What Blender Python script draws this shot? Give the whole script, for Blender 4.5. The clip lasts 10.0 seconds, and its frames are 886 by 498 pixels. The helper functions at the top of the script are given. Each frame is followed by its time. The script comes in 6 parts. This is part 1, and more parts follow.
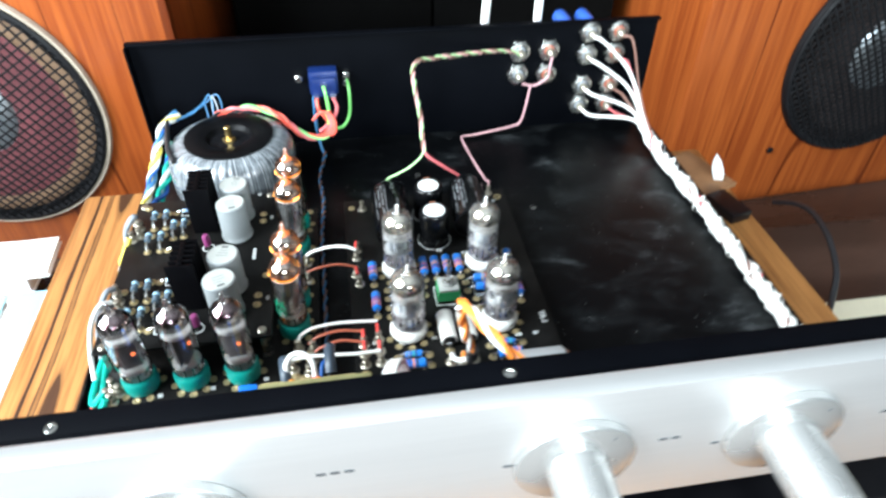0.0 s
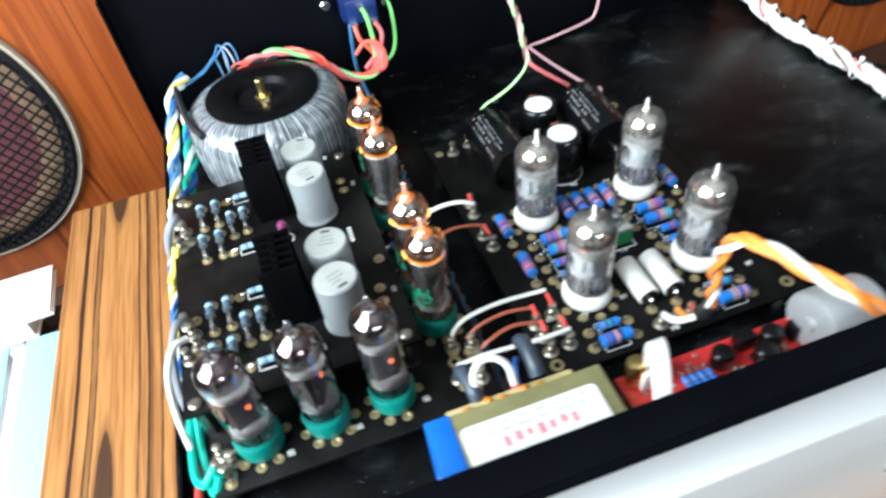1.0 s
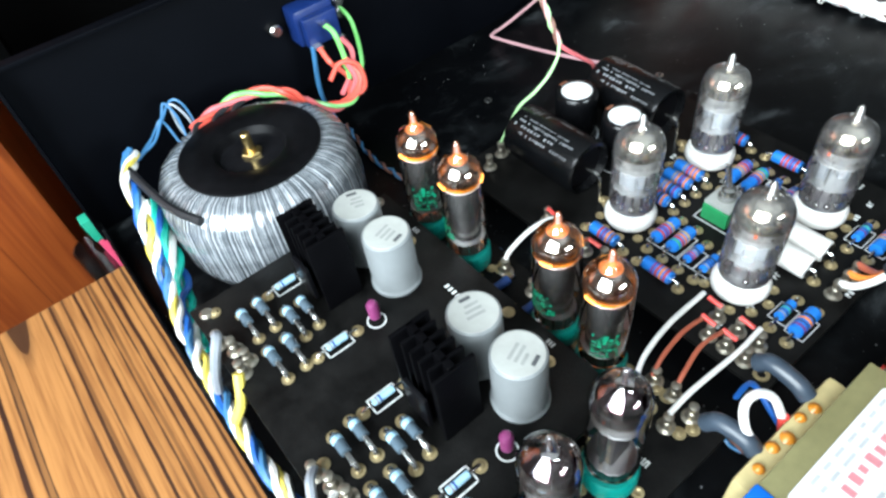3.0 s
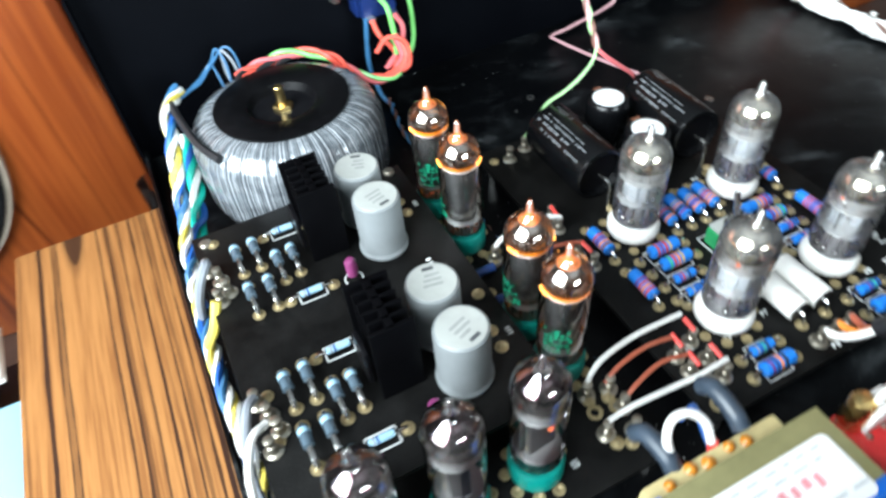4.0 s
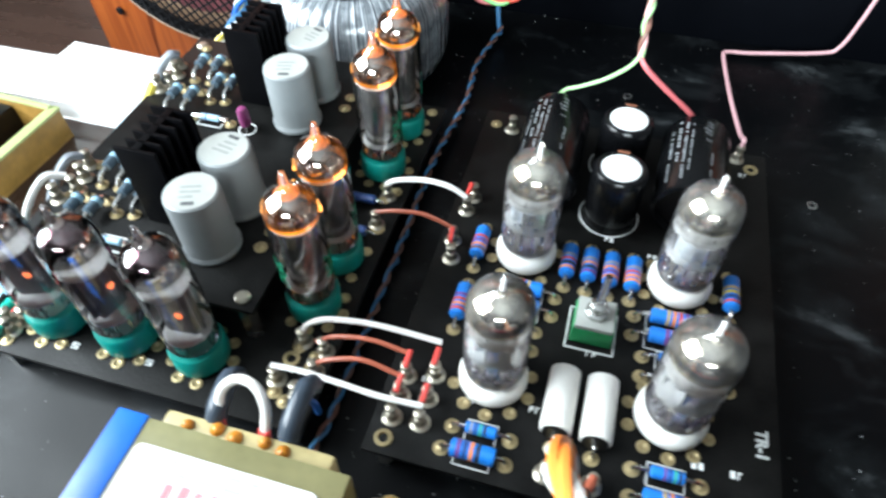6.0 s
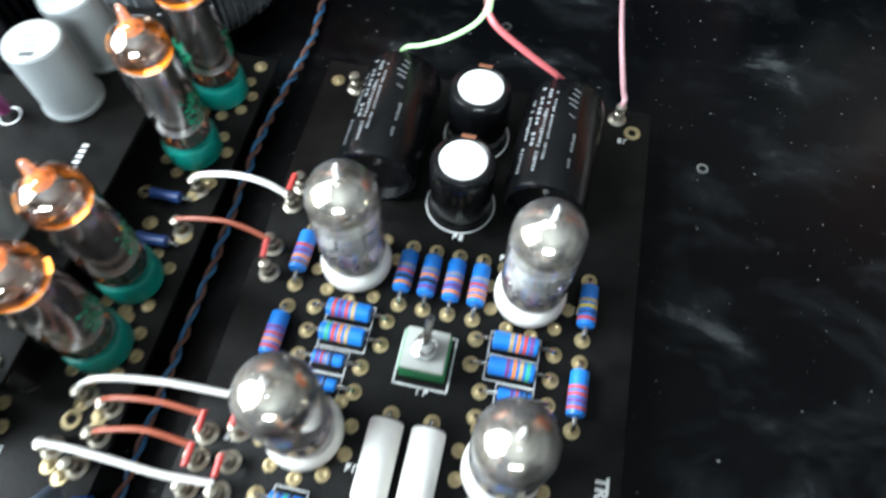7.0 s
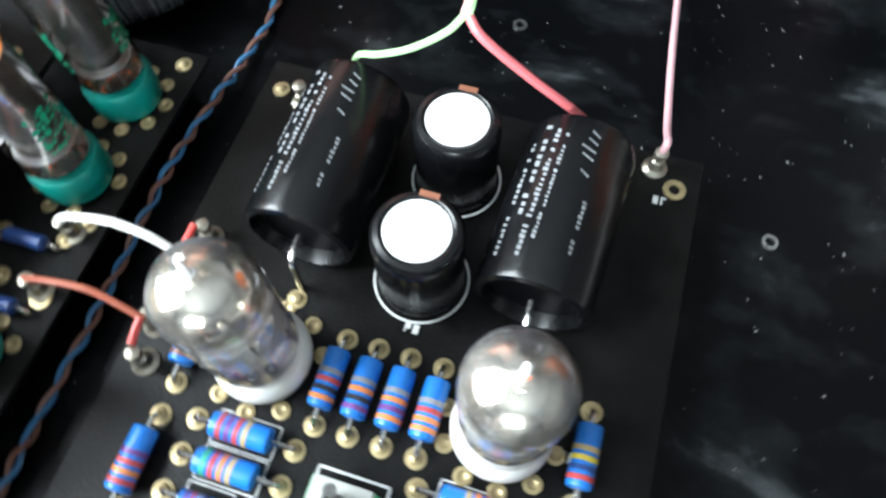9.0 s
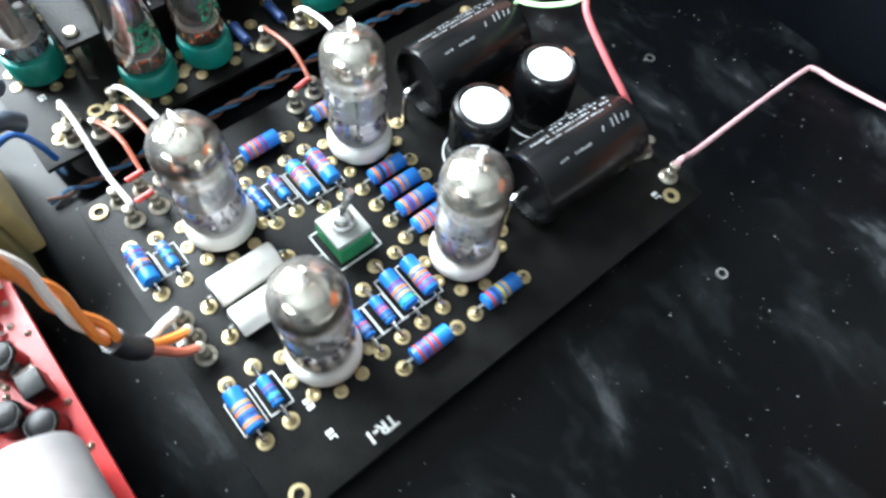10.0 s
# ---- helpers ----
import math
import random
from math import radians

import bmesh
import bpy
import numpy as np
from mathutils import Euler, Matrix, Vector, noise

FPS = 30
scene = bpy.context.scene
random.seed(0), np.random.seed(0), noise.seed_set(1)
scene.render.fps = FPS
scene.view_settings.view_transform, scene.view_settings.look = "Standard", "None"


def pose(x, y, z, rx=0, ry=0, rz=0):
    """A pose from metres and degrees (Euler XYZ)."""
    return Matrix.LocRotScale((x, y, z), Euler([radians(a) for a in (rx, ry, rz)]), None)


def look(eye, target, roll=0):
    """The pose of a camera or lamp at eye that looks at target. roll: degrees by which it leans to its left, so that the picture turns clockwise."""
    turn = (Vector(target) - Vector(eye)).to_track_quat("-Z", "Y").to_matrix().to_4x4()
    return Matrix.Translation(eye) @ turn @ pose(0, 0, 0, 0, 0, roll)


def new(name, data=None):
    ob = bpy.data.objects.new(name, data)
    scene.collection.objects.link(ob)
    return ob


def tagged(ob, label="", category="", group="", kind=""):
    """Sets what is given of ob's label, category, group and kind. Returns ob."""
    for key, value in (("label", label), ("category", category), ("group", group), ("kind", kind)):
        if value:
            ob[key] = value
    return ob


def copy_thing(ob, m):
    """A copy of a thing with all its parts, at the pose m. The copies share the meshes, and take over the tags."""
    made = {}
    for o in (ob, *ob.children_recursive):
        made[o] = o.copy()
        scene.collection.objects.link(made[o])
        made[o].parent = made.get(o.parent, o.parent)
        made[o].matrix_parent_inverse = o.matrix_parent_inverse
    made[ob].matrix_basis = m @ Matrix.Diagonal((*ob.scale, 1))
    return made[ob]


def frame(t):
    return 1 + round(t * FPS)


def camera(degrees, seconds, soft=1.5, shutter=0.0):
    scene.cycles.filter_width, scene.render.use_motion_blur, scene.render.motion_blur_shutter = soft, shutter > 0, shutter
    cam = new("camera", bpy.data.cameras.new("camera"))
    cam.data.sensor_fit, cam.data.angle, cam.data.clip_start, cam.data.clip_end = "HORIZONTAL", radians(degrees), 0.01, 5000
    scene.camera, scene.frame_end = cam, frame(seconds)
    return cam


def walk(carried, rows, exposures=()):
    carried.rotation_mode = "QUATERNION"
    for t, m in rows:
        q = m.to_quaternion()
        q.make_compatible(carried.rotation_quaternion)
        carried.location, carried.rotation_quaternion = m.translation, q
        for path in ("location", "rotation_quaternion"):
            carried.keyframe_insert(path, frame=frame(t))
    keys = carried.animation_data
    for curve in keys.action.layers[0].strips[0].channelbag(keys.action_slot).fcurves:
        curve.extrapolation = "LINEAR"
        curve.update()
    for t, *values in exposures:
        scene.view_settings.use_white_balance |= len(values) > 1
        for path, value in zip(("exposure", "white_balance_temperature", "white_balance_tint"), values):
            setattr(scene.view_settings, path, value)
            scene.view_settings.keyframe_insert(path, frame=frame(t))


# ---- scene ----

U = 0.112  # metres in one layout unit (twice the spacing of the small-signal tubes)
cam = camera(68.9, 10.0, soft=2.6, shutter=0.5)
PATH = [
    (0, (-0.220, -2.823, 2.649), (0.034, -1.339, 1.332), 1.0),
    (0.5, (-0.600, -2.359, 2.273), (-0.287, -0.942, 0.897), -3.3),
    (1, (-0.894, -1.960, 2.059), (-0.585, -0.597, 0.628), -8.1),
    (1.5, (-1.342, -1.726, 1.900), (-0.834, -0.439, 0.457), -9.0),
    (2, (-1.587, -1.515, 1.835), (-0.958, -0.293, 0.382), -9.8),
    (2.5, (-1.643, -1.229, 1.865), (-0.935, -0.012, 0.444), -9.8),
    (2.7, (-1.588, -1.088, 1.915), (-0.877, 0.072, 0.449), -10.1),
    (3.8, (-1.524, -1.241, 1.821), (-0.873, -0.046, 0.355), -4.9),
    (4, (-1.363, -1.345, 1.849), (-0.838, -0.066, 0.404), -6.0),
    (4.5, (-0.856, -1.353, 1.826), (-0.619, 0.013, 0.385), -5.8),
    (5, (-0.522, -1.381, 1.738), (-0.557, -0.038, 0.257), -6.0),
    (5.5, (-0.260, -1.418, 1.700), (-0.515, -0.179, 0.151), -6.0),
    (6, (0.120, -1.415, 1.701), (-0.239, -0.181, 0.168), -0.4),
    (6.2, (0.173, -1.313, 1.761), (-0.019, -0.149, 0.146), 6.7),
    (7.3, (0.426, -0.548, 1.582), (0.253, 0.321, -0.212), -0.5),
    (7.5, (0.379, -0.415, 1.484), (0.204, 0.429, -0.320), -1.4),
    (8, (0.338, -0.308, 1.307), (0.122, 0.526, -0.498), -4.5),
    (8.5, (0.362, -0.264, 1.279), (0.127, 0.588, -0.515), -4.4),
    (9, (0.468, -0.239, 1.306), (0.199, 0.572, -0.502), -1.3),
    (9.5, (0.738, -0.559, 1.539), (0.258, 0.151, -0.267), 8.4),
    (10, (1.067, -0.672, 1.655), (0.411, 0.007, -0.108), 7.2),
]
walk(cam, [(t, look(Vector(eye) * U, Vector(target) * U, roll)) for t, eye, target, roll in PATH],
     [(0, 0.38), (0.5, 0.16), (1, 0.01), (1.5, -0.04), (2.5, -0.02), (4.5, -0.02), (6, 0.27), (7.5, 0.58), (8.5, 0.70), (9.2, 0.86), (10, 1.12)])

# ---- light ----
world = bpy.data.worlds.new("world")
scene.world = world
world.use_nodes = True
wn = world.node_tree.nodes
sky = wn.new("ShaderNodeTexSky")
sky.sky_type, sky.sun_disc, sky.sun_elevation, sky.sun_rotation = "NISHITA", False, radians(40), radians(250)
world.node_tree.links.new(sky.outputs[0], wn["Background"].inputs[0])
wn["Background"].inputs[1].default_value = 0.10


def window_light(name, place, target, sx, sy, watts, color):
    lamp = bpy.data.lights.new(name, "AREA")
    lamp.shape, lamp.size, lamp.size_y, lamp.energy, lamp.color = "RECTANGLE", sx * U, sy * U, watts, color
    ob = new(name, lamp)
    ob.matrix_world = look(Vector(place) * U, Vector(target) * U)
    return ob


window_light("window_daylight", (-10.9, -3.6, 7.6), (0, 0, 0.0), 11.0, 11.0, 104, (0.83, 0.94, 1.0))
window_light("window_daylight", (2.0, -18.5, 6.5), (0, 0, 1.0), 8.0, 6.0, 85, (0.80, 0.94, 1.0))


# ---- materials ----
def ramp(nt, source, stops):
    node = nt.nodes.new("ShaderNodeValToRGB")
    els = node.color_ramp.elements
    while len(els) < len(stops):
        els.new(0.5)
    for el, (p, c) in zip(els, stops):
        el.position, el.color = p, (*c, 1)
    nt.links.new(source, node.inputs[0])
    return node.outputs[0]


def coords(nt, scale=(1, 1, 1), turn=(0, 0, 0)):
    tc, mp = nt.nodes.new("ShaderNodeTexCoord"), nt.nodes.new("ShaderNodeMapping")
    mp.inputs["Scale"].default_value = scale
    mp.inputs["Rotation"].default_value = [radians(a) for a in turn]
    nt.links.new(tc.outputs["Object"], mp.inputs[0])
    return mp.outputs[0]


def noise_node(nt, vector, scale, detail=4.0, rough=0.55, distortion=0.0):
    n = nt.nodes.new("ShaderNodeTexNoise")
    n.inputs["Scale"].default_value, n.inputs["Detail"].default_value = scale, detail
    n.inputs["Roughness"].default_value, n.inputs["Distortion"].default_value = rough, distortion
    nt.links.new(vector, n.inputs["Vector"])
    return n.outputs["Fac"]


def dim(c, k):
    return tuple(min(1.0, v * k) for v in c)


def surface(name, color, rough=0.5, metal=0.0, grain=600, vary=0.25, bump=0.15, patch=40, other=None, coat=0.0, stretch=(1, 1, 1), spec=0.5):
    """A painted, plastic or metal surface with fine grain, broad blotches and an uneven gloss."""
    m = bpy.data.materials.new(name)
    m.use_nodes = True
    nt = m.node_tree
    b = nt.nodes["Principled BSDF"]
    v = coords(nt, stretch)
    fine, broad = noise_node(nt, v, grain, 3), noise_node(nt, v, patch, 5, 0.6)
    mix = nt.nodes.new("ShaderNodeMath")
    mix.operation, mix.use_clamp = "MULTIPLY_ADD", True
    nt.links.new(fine, mix.inputs[0])
    mix.inputs[1].default_value = 0.4
    nt.links.new(broad, mix.inputs[2])
    low, high = dim(color, 1 - vary), other or dim(color, 1 + vary)
    nt.links.new(ramp(nt, mix.outputs[0], [(0.45, low), (0.95, high)]), b.inputs["Base Color"])
    r = nt.nodes.new("ShaderNodeMapRange")
    nt.links.new(broad, r.inputs[0])
    r.inputs[1].default_value, r.inputs[2].default_value = 0.3, 0.7
    r.inputs[3].default_value, r.inputs[4].default_value = max(0.03, rough * 0.8), min(1, rough * 1.2)
    nt.links.new(r.outputs[0], b.inputs["Roughness"])
    b.inputs["Metallic"].default_value = metal
    b.inputs["Coat Weight"].default_value = coat
    b.inputs["Specular IOR Level"].default_value = spec
    if bump:
        bp = nt.nodes.new("ShaderNodeBump")
        bp.inputs["Strength"].default_value, bp.inputs["Distance"].default_value = bump, 0.0006
        nt.links.new(fine, bp.inputs["Height"])
        nt.links.new(bp.outputs[0], b.inputs["Normal"])
    return m


def glow(name, color, strength):
    m = bpy.data.materials.new(name)
    m.use_nodes = True
    b = m.node_tree.nodes["Principled BSDF"]
    b.inputs["Base Color"].default_value = (*dim(color, 0.5), 1)
    b.inputs["Emission Color"].default_value, b.inputs["Emission Strength"].default_value = (*color, 1), strength
    return m


def thin_glass(name, tint=(1, 1, 1), gloss=0.10, rough=0.03):
    """Thin tube glass: clear, with a gloss that grows towards grazing view."""
    m = bpy.data.materials.new(name)
    m.use_nodes = True
    nt = m.node_tree
    nt.nodes.remove(nt.nodes["Principled BSDF"])
    clear, shine, mix, fr = (nt.nodes.new("ShaderNode" + k) for k in ("BsdfTransparent", "BsdfGlossy", "MixShader", "Fresnel"))
    clear.inputs[0].default_value = (*tint, 1)
    shine.inputs["Roughness"].default_value = rough
    fr.inputs["IOR"].default_value = 1.5
    add = nt.nodes.new("ShaderNodeMath")
    add.operation, add.use_clamp = "ADD", True
    nt.links.new(fr.outputs[0], add.inputs[0])
    add.inputs[1].default_value = gloss
    nt.links.new(add.outputs[0], mix.inputs[0])
    nt.links.new(clear.outputs[0], mix.inputs[1])
    nt.links.new(shine.outputs[0], mix.inputs[2])
    nt.links.new(mix.outputs[0], nt.nodes["Material Output"].inputs[0])
    return m


def thin_film(name, color, low, high, rough=0.18, scale=130):
    """A thin metal film inside the glass: it lets part of the view through, unevenly."""
    m = bpy.data.materials.new(name)
    m.use_nodes = True
    nt = m.node_tree
    b = nt.nodes["Principled BSDF"]
    v = coords(nt)
    tone = noise_node(nt, v, scale, 3)
    nt.links.new(ramp(nt, tone, [(0.35, dim(color, 0.7)), (0.65, dim(color, 1.25))]), b.inputs["Base Color"])
    b.inputs["Metallic"].default_value, b.inputs["Roughness"].default_value = 1.0, rough
    cover = nt.nodes.new("ShaderNodeMapRange")
    nt.links.new(noise_node(nt, v, scale * 0.6, 2), cover.inputs[0])
    cover.inputs[1].default_value, cover.inputs[2].default_value = 0.32, 0.62
    cover.inputs[3].default_value, cover.inputs[4].default_value = low, high
    clear, mix = nt.nodes.new("ShaderNodeBsdfTransparent"), nt.nodes.new("ShaderNodeMixShader")
    nt.links.new(cover.outputs[0], mix.inputs[0])
    nt.links.new(clear.outputs[0], mix.inputs[1])
    nt.links.new(b.outputs[0], mix.inputs[2])
    nt.links.new(mix.outputs[0], nt.nodes["Material Output"].inputs[0])
    return m


def hazy_glass(name, haze=0.04):
    """Tube glass with diffuse white mixed in for the veil of window reflections."""
    m = thin_glass(name, gloss=0.08)
    nt = m.node_tree
    milk, mix = nt.nodes.new("ShaderNodeBsdfDiffuse"), nt.nodes.new("ShaderNodeMixShader")
    milk.inputs[0].default_value = (0.80, 0.80, 0.82, 1)
    out = nt.nodes["Material Output"].inputs[0]
    first_shader = out.links[0].from_socket
    part_milk = nt.nodes.new("ShaderNodeMapRange")
    nt.links.new(noise_node(nt, coords(nt, (1, 1, 0.5)), 220, 3), part_milk.inputs[0])
    part_milk.inputs[1].default_value, part_milk.inputs[2].default_value = 0.35, 0.7
    part_milk.inputs[3].default_value, part_milk.inputs[4].default_value = haze * 0.3, haze * 1.6
    nt.links.new(part_milk.outputs[0], mix.inputs[0])
    nt.links.new(first_shader, mix.inputs[1])
    nt.links.new(milk.outputs[0], mix.inputs[2])
    nt.links.new(mix.outputs[0], out)
    return m


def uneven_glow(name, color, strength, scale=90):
    """A heater's light put into a surface as emission, strong in places and faint in others."""
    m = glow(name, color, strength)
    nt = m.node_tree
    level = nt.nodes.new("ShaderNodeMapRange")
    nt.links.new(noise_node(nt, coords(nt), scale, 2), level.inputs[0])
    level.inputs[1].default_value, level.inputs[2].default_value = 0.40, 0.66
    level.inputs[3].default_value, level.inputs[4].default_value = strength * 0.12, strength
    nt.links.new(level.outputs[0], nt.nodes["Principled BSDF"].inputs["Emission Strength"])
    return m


def wrapped_film(name):
    """Clear film wound radially over copper: pale streaks by angle, crinkled and glossy."""
    m = bpy.data.materials.new(name)
    m.use_nodes = True
    nt = m.node_tree
    b = nt.nodes["Principled BSDF"]
    tc, grad = nt.nodes.new("ShaderNodeTexCoord"), nt.nodes.new("ShaderNodeTexGradient")
    grad.gradient_type = "RADIAL"
    nt.links.new(tc.outputs["Object"], grad.inputs[0])
    streak = nt.nodes.new("ShaderNodeTexNoise")
    streak.noise_dimensions = "1D"
    streak.inputs["Scale"].default_value, streak.inputs["Detail"].default_value = 260, 6
    nt.links.new(grad.outputs["Fac"], streak.inputs["W"])
    crinkle = noise_node(nt, coords(nt), 160, 4)
    mix = nt.nodes.new("ShaderNodeMath")
    mix.operation = "MULTIPLY_ADD"
    nt.links.new(crinkle, mix.inputs[0])
    mix.inputs[1].default_value = 0.35
    nt.links.new(streak.outputs["Fac"], mix.inputs[2])
    nt.links.new(ramp(nt, mix.outputs[0], [(0.46, (0.035, 0.042, 0.05)), (0.66, (0.13, 0.145, 0.16)), (0.88, (0.50, 0.53, 0.56))]), b.inputs["Base Color"])
    b.inputs["Metallic"].default_value, b.inputs["Roughness"].default_value = 0.25, 0.24
    b.inputs["Coat Weight"].default_value, b.inputs["Coat Roughness"].default_value = 0.5, 0.12
    bp = nt.nodes.new("ShaderNodeBump")
    bp.inputs["Strength"].default_value, bp.inputs["Distance"].default_value = 0.25, 0.0008
    nt.links.new(mix.outputs[0], bp.inputs["Height"])
    nt.links.new(bp.outputs[0], b.inputs["Normal"])
    return m


def wood(name, light, mid, dark, axis, grain, freq, amp, rough=0.4, width=0.2, spread=(10, 1.2, 10)):
    """Veneer: dark figure lines across one axis, bent by slow noise and uneven in width, over fine pores."""
    m = bpy.data.materials.new(name)
    m.use_nodes = True
    nt = m.node_tree
    b = nt.nodes["Principled BSDF"]

    def math_node(op, x, y):
        n = nt.nodes.new("ShaderNodeMath")
        n.operation = op
        for k, v in enumerate((x, y)):
            if isinstance(v, (int, float)):
                n.inputs[k].default_value = v
            else:
                nt.links.new(v, n.inputs[k])
        return n.outputs[0]

    tc, sep = nt.nodes.new("ShaderNodeTexCoord"), nt.nodes.new("ShaderNodeSeparateXYZ")
    nt.links.new(tc.outputs["Object"], sep.inputs[0])
    slow = noise_node(nt, coords(nt, spread), 1.0, 1.5, 0.5, 0.2)
    where = math_node("ADD", math_node("MULTIPLY", sep.outputs[axis], freq), math_node("MULTIPLY", slow, amp))
    wave = math_node("PINGPONG", where, 1.0)
    uneven = noise_node(nt, coords(nt, [a * 4 for a in spread]), 1.0, 2)
    line = math_node("SUBTRACT", wave, math_node("MULTIPLY", math_node("SUBTRACT", uneven, 0.38), width * 2.2))
    mask = ramp(nt, line, [(0.0, (1, 1, 1)), (width * 0.25, (0.6, 0.6, 0.6)), (width * 0.6, (0, 0, 0))])
    pores = noise_node(nt, coords(nt, grain), 1.0, 4)
    tone = noise_node(nt, coords(nt, [a * 0.18 for a in grain]), 1.0, 3)
    base = ramp(nt, math_node("ADD", math_node("MULTIPLY", pores, 0.6), math_node("MULTIPLY", tone, 0.4)), [(0.40, mid), (0.57, light)])
    mix = nt.nodes.new("ShaderNodeMix")
    mix.data_type = "RGBA"
    nt.links.new(mask, mix.inputs[0])
    nt.links.new(base, mix.inputs[6])
    mix.inputs[7].default_value = (*dark, 1)
    nt.links.new(mix.outputs[2], b.inputs["Base Color"])
    b.inputs["Roughness"].default_value = rough
    b.inputs["Specular IOR Level"].default_value = 0.3
    bp = nt.nodes.new("ShaderNodeBump")
    bp.inputs["Strength"].default_value, bp.inputs["Distance"].default_value = 0.15, 0.0004
    nt.links.new(pores, bp.inputs["Height"])
    nt.links.new(bp.outputs[0], b.inputs["Normal"])
    return m


def dusty_black(name, dust=0.065):
    """Black powder-coated sheet with greyish dust smears, specks and an uneven gloss."""
    m = bpy.data.materials.new(name)
    m.use_nodes = True
    nt = m.node_tree
    b = nt.nodes["Principled BSDF"]
    b.inputs["Specular IOR Level"].default_value = 0.11
    v = coords(nt)
    smear = ramp(nt, noise_node(nt, coords(nt, (1, 1.6, 1), (0, 0, 25)), 22, 9, 0.66, 0.35), [(0.50, (0.0012, 0.0014, 0.0018)), (0.61, (0.006, 0.007, 0.0078)), (0.80, (dust, dust * 1.1, dust * 1.15))])
    speck = ramp(nt, noise_node(nt, v, 620, 1), [(0.77, (0, 0, 0)), (0.80, (0.22, 0.23, 0.23))])
    add = nt.nodes.new("ShaderNodeMix")
    add.data_type, add.blend_type = "RGBA", "ADD"
    add.inputs[0].default_value = 1.0
    nt.links.new(smear, add.inputs[6])
    nt.links.new(speck, add.inputs[7])
    nt.links.new(add.outputs[2], b.inputs["Base Color"])
    nt.links.new(ramp(nt, noise_node(nt, v, 30, 5), [(0.3, (0.30, 0.30, 0.30)), (0.7, (0.44, 0.44, 0.44))]), b.inputs["Roughness"])
    bp = nt.nodes.new("ShaderNodeBump")
    bp.inputs["Strength"].default_value, bp.inputs["Distance"].default_value = 0.12, 0.0004
    nt.links.new(noise_node(nt, v, 1500, 2), bp.inputs["Height"])
    nt.links.new(bp.outputs[0], b.inputs["Normal"])
    return m


BLACK_SHEET = dusty_black("black_powder_coat")
CLEAN_BLACK = surface("clean_black_powder_coat", (0.0012, 0.0015, 0.0024), 0.55, grain=1200, vary=0.3, patch=15, bump=0.15, spec=0.03)
PCB = surface("black_solder_mask", (0.0032, 0.0032, 0.0031), 0.42, grain=900, vary=0.5, patch=70, bump=0.2, spec=0.11, other=(0.009, 0.0088, 0.0084))
BLACK_PLASTIC = surface("black_plastic", (0.003, 0.003, 0.004), 0.35, grain=800, vary=0.3, spec=0.25)
SLEEVE = surface("black_capacitor_sleeve", (0.0026, 0.0028, 0.0033), 0.25, grain=500, vary=0.3, bump=0.08, spec=0.36)
ANODIZED = surface("black_anodized_aluminium", (0.0015, 0.0015, 0.002), 0.55, grain=700, vary=0.3, spec=0.05)
BRUSHED = surface("brushed_silver_aluminium", (0.68, 0.68, 0.68), 0.34, 0.75, grain=300, vary=0.05, patch=20, bump=0.05, stretch=(0.05, 1, 1))
brush = BRUSHED.node_tree
brush_way = brush.nodes.new("ShaderNodeCombineXYZ")
brush_way.inputs[0].default_value = 1.0
brush.links.new(brush_way.outputs[0], brush.nodes["Principled BSDF"].inputs["Tangent"])
brush.nodes["Principled BSDF"].inputs["Anisotropic"].default_value = 0.7
TURNED = surface("turned_aluminium", (0.55, 0.55, 0.54), 0.26, 0.8, grain=400, vary=0.05, patch=20, bump=0.04)
STEEL = surface("tinned_steel", (0.62, 0.62, 0.60), 0.25, 1.0, grain=900, vary=0.2)
SOLDER = surface("solder", (0.36, 0.33, 0.27), 0.34, 0.85, grain=700, vary=0.3)
PAD = surface("gold_solder_pad", (0.38, 0.30, 0.16), 0.36, 0.6, grain=900, vary=0.35)
BRASS = surface("brass", (0.66, 0.48, 0.20), 0.28, 1.0, grain=900, vary=0.2)
CERAMIC = surface("white_ceramic", (0.80, 0.79, 0.75), 0.35, grain=400, vary=0.06)
GREEN_SOCKET = surface("green_socket_plastic", (0.0, 0.20, 0.165), 0.4, grain=500, vary=0.2)
GREY_SLEEVE = surface("grey_capacitor_sleeve", (0.18, 0.195, 0.20), 0.4, grain=300, vary=0.07)
GREY_TOP = surface("pale_capacitor_top", (0.33, 0.34, 0.32), 0.5, grain=300, vary=0.12)
WHITE_TOP = surface("white_vent_disc", (0.78, 0.79, 0.79), 0.45, 0.1, grain=200, vary=0.06)
WHITE_CAP = surface("white_film_sleeve", (0.78, 0.77, 0.73), 0.45, grain=300, vary=0.08)
BLUE_RES = surface("blue_resistor_lacquer", (0.012, 0.18, 0.62), 0.35, grain=500, vary=0.2)
PALE_BLUE = surface("pale_blue_lacquer", (0.30, 0.50, 0.62), 0.35, grain=500, vary=0.15)
DIODE = surface("diode_body", (0.075, 0.11, 0.14), 0.22, grain=500, vary=0.3)
BAND = {n: surface(n + "_band", c, 0.4, grain=600, vary=0.15) for n, c in dict(
    red=(0.48, 0.06, 0.06), orange=(0.70, 0.22, 0.06), violet=(0.16, 0.05, 0.22), brown=(0.18, 0.07, 0.04), gold=(0.45, 0.33, 0.15),
    black=(0.02, 0.02, 0.03), yellow=(0.62, 0.48, 0.05), green=(0.05, 0.38, 0.22), grey=(0.25, 0.25, 0.28), navy=(0.02, 0.06, 0.22)).items()}
INK = surface("white_silkscreen_ink", (0.62, 0.64, 0.63), 0.6, grain=800, vary=0.3)
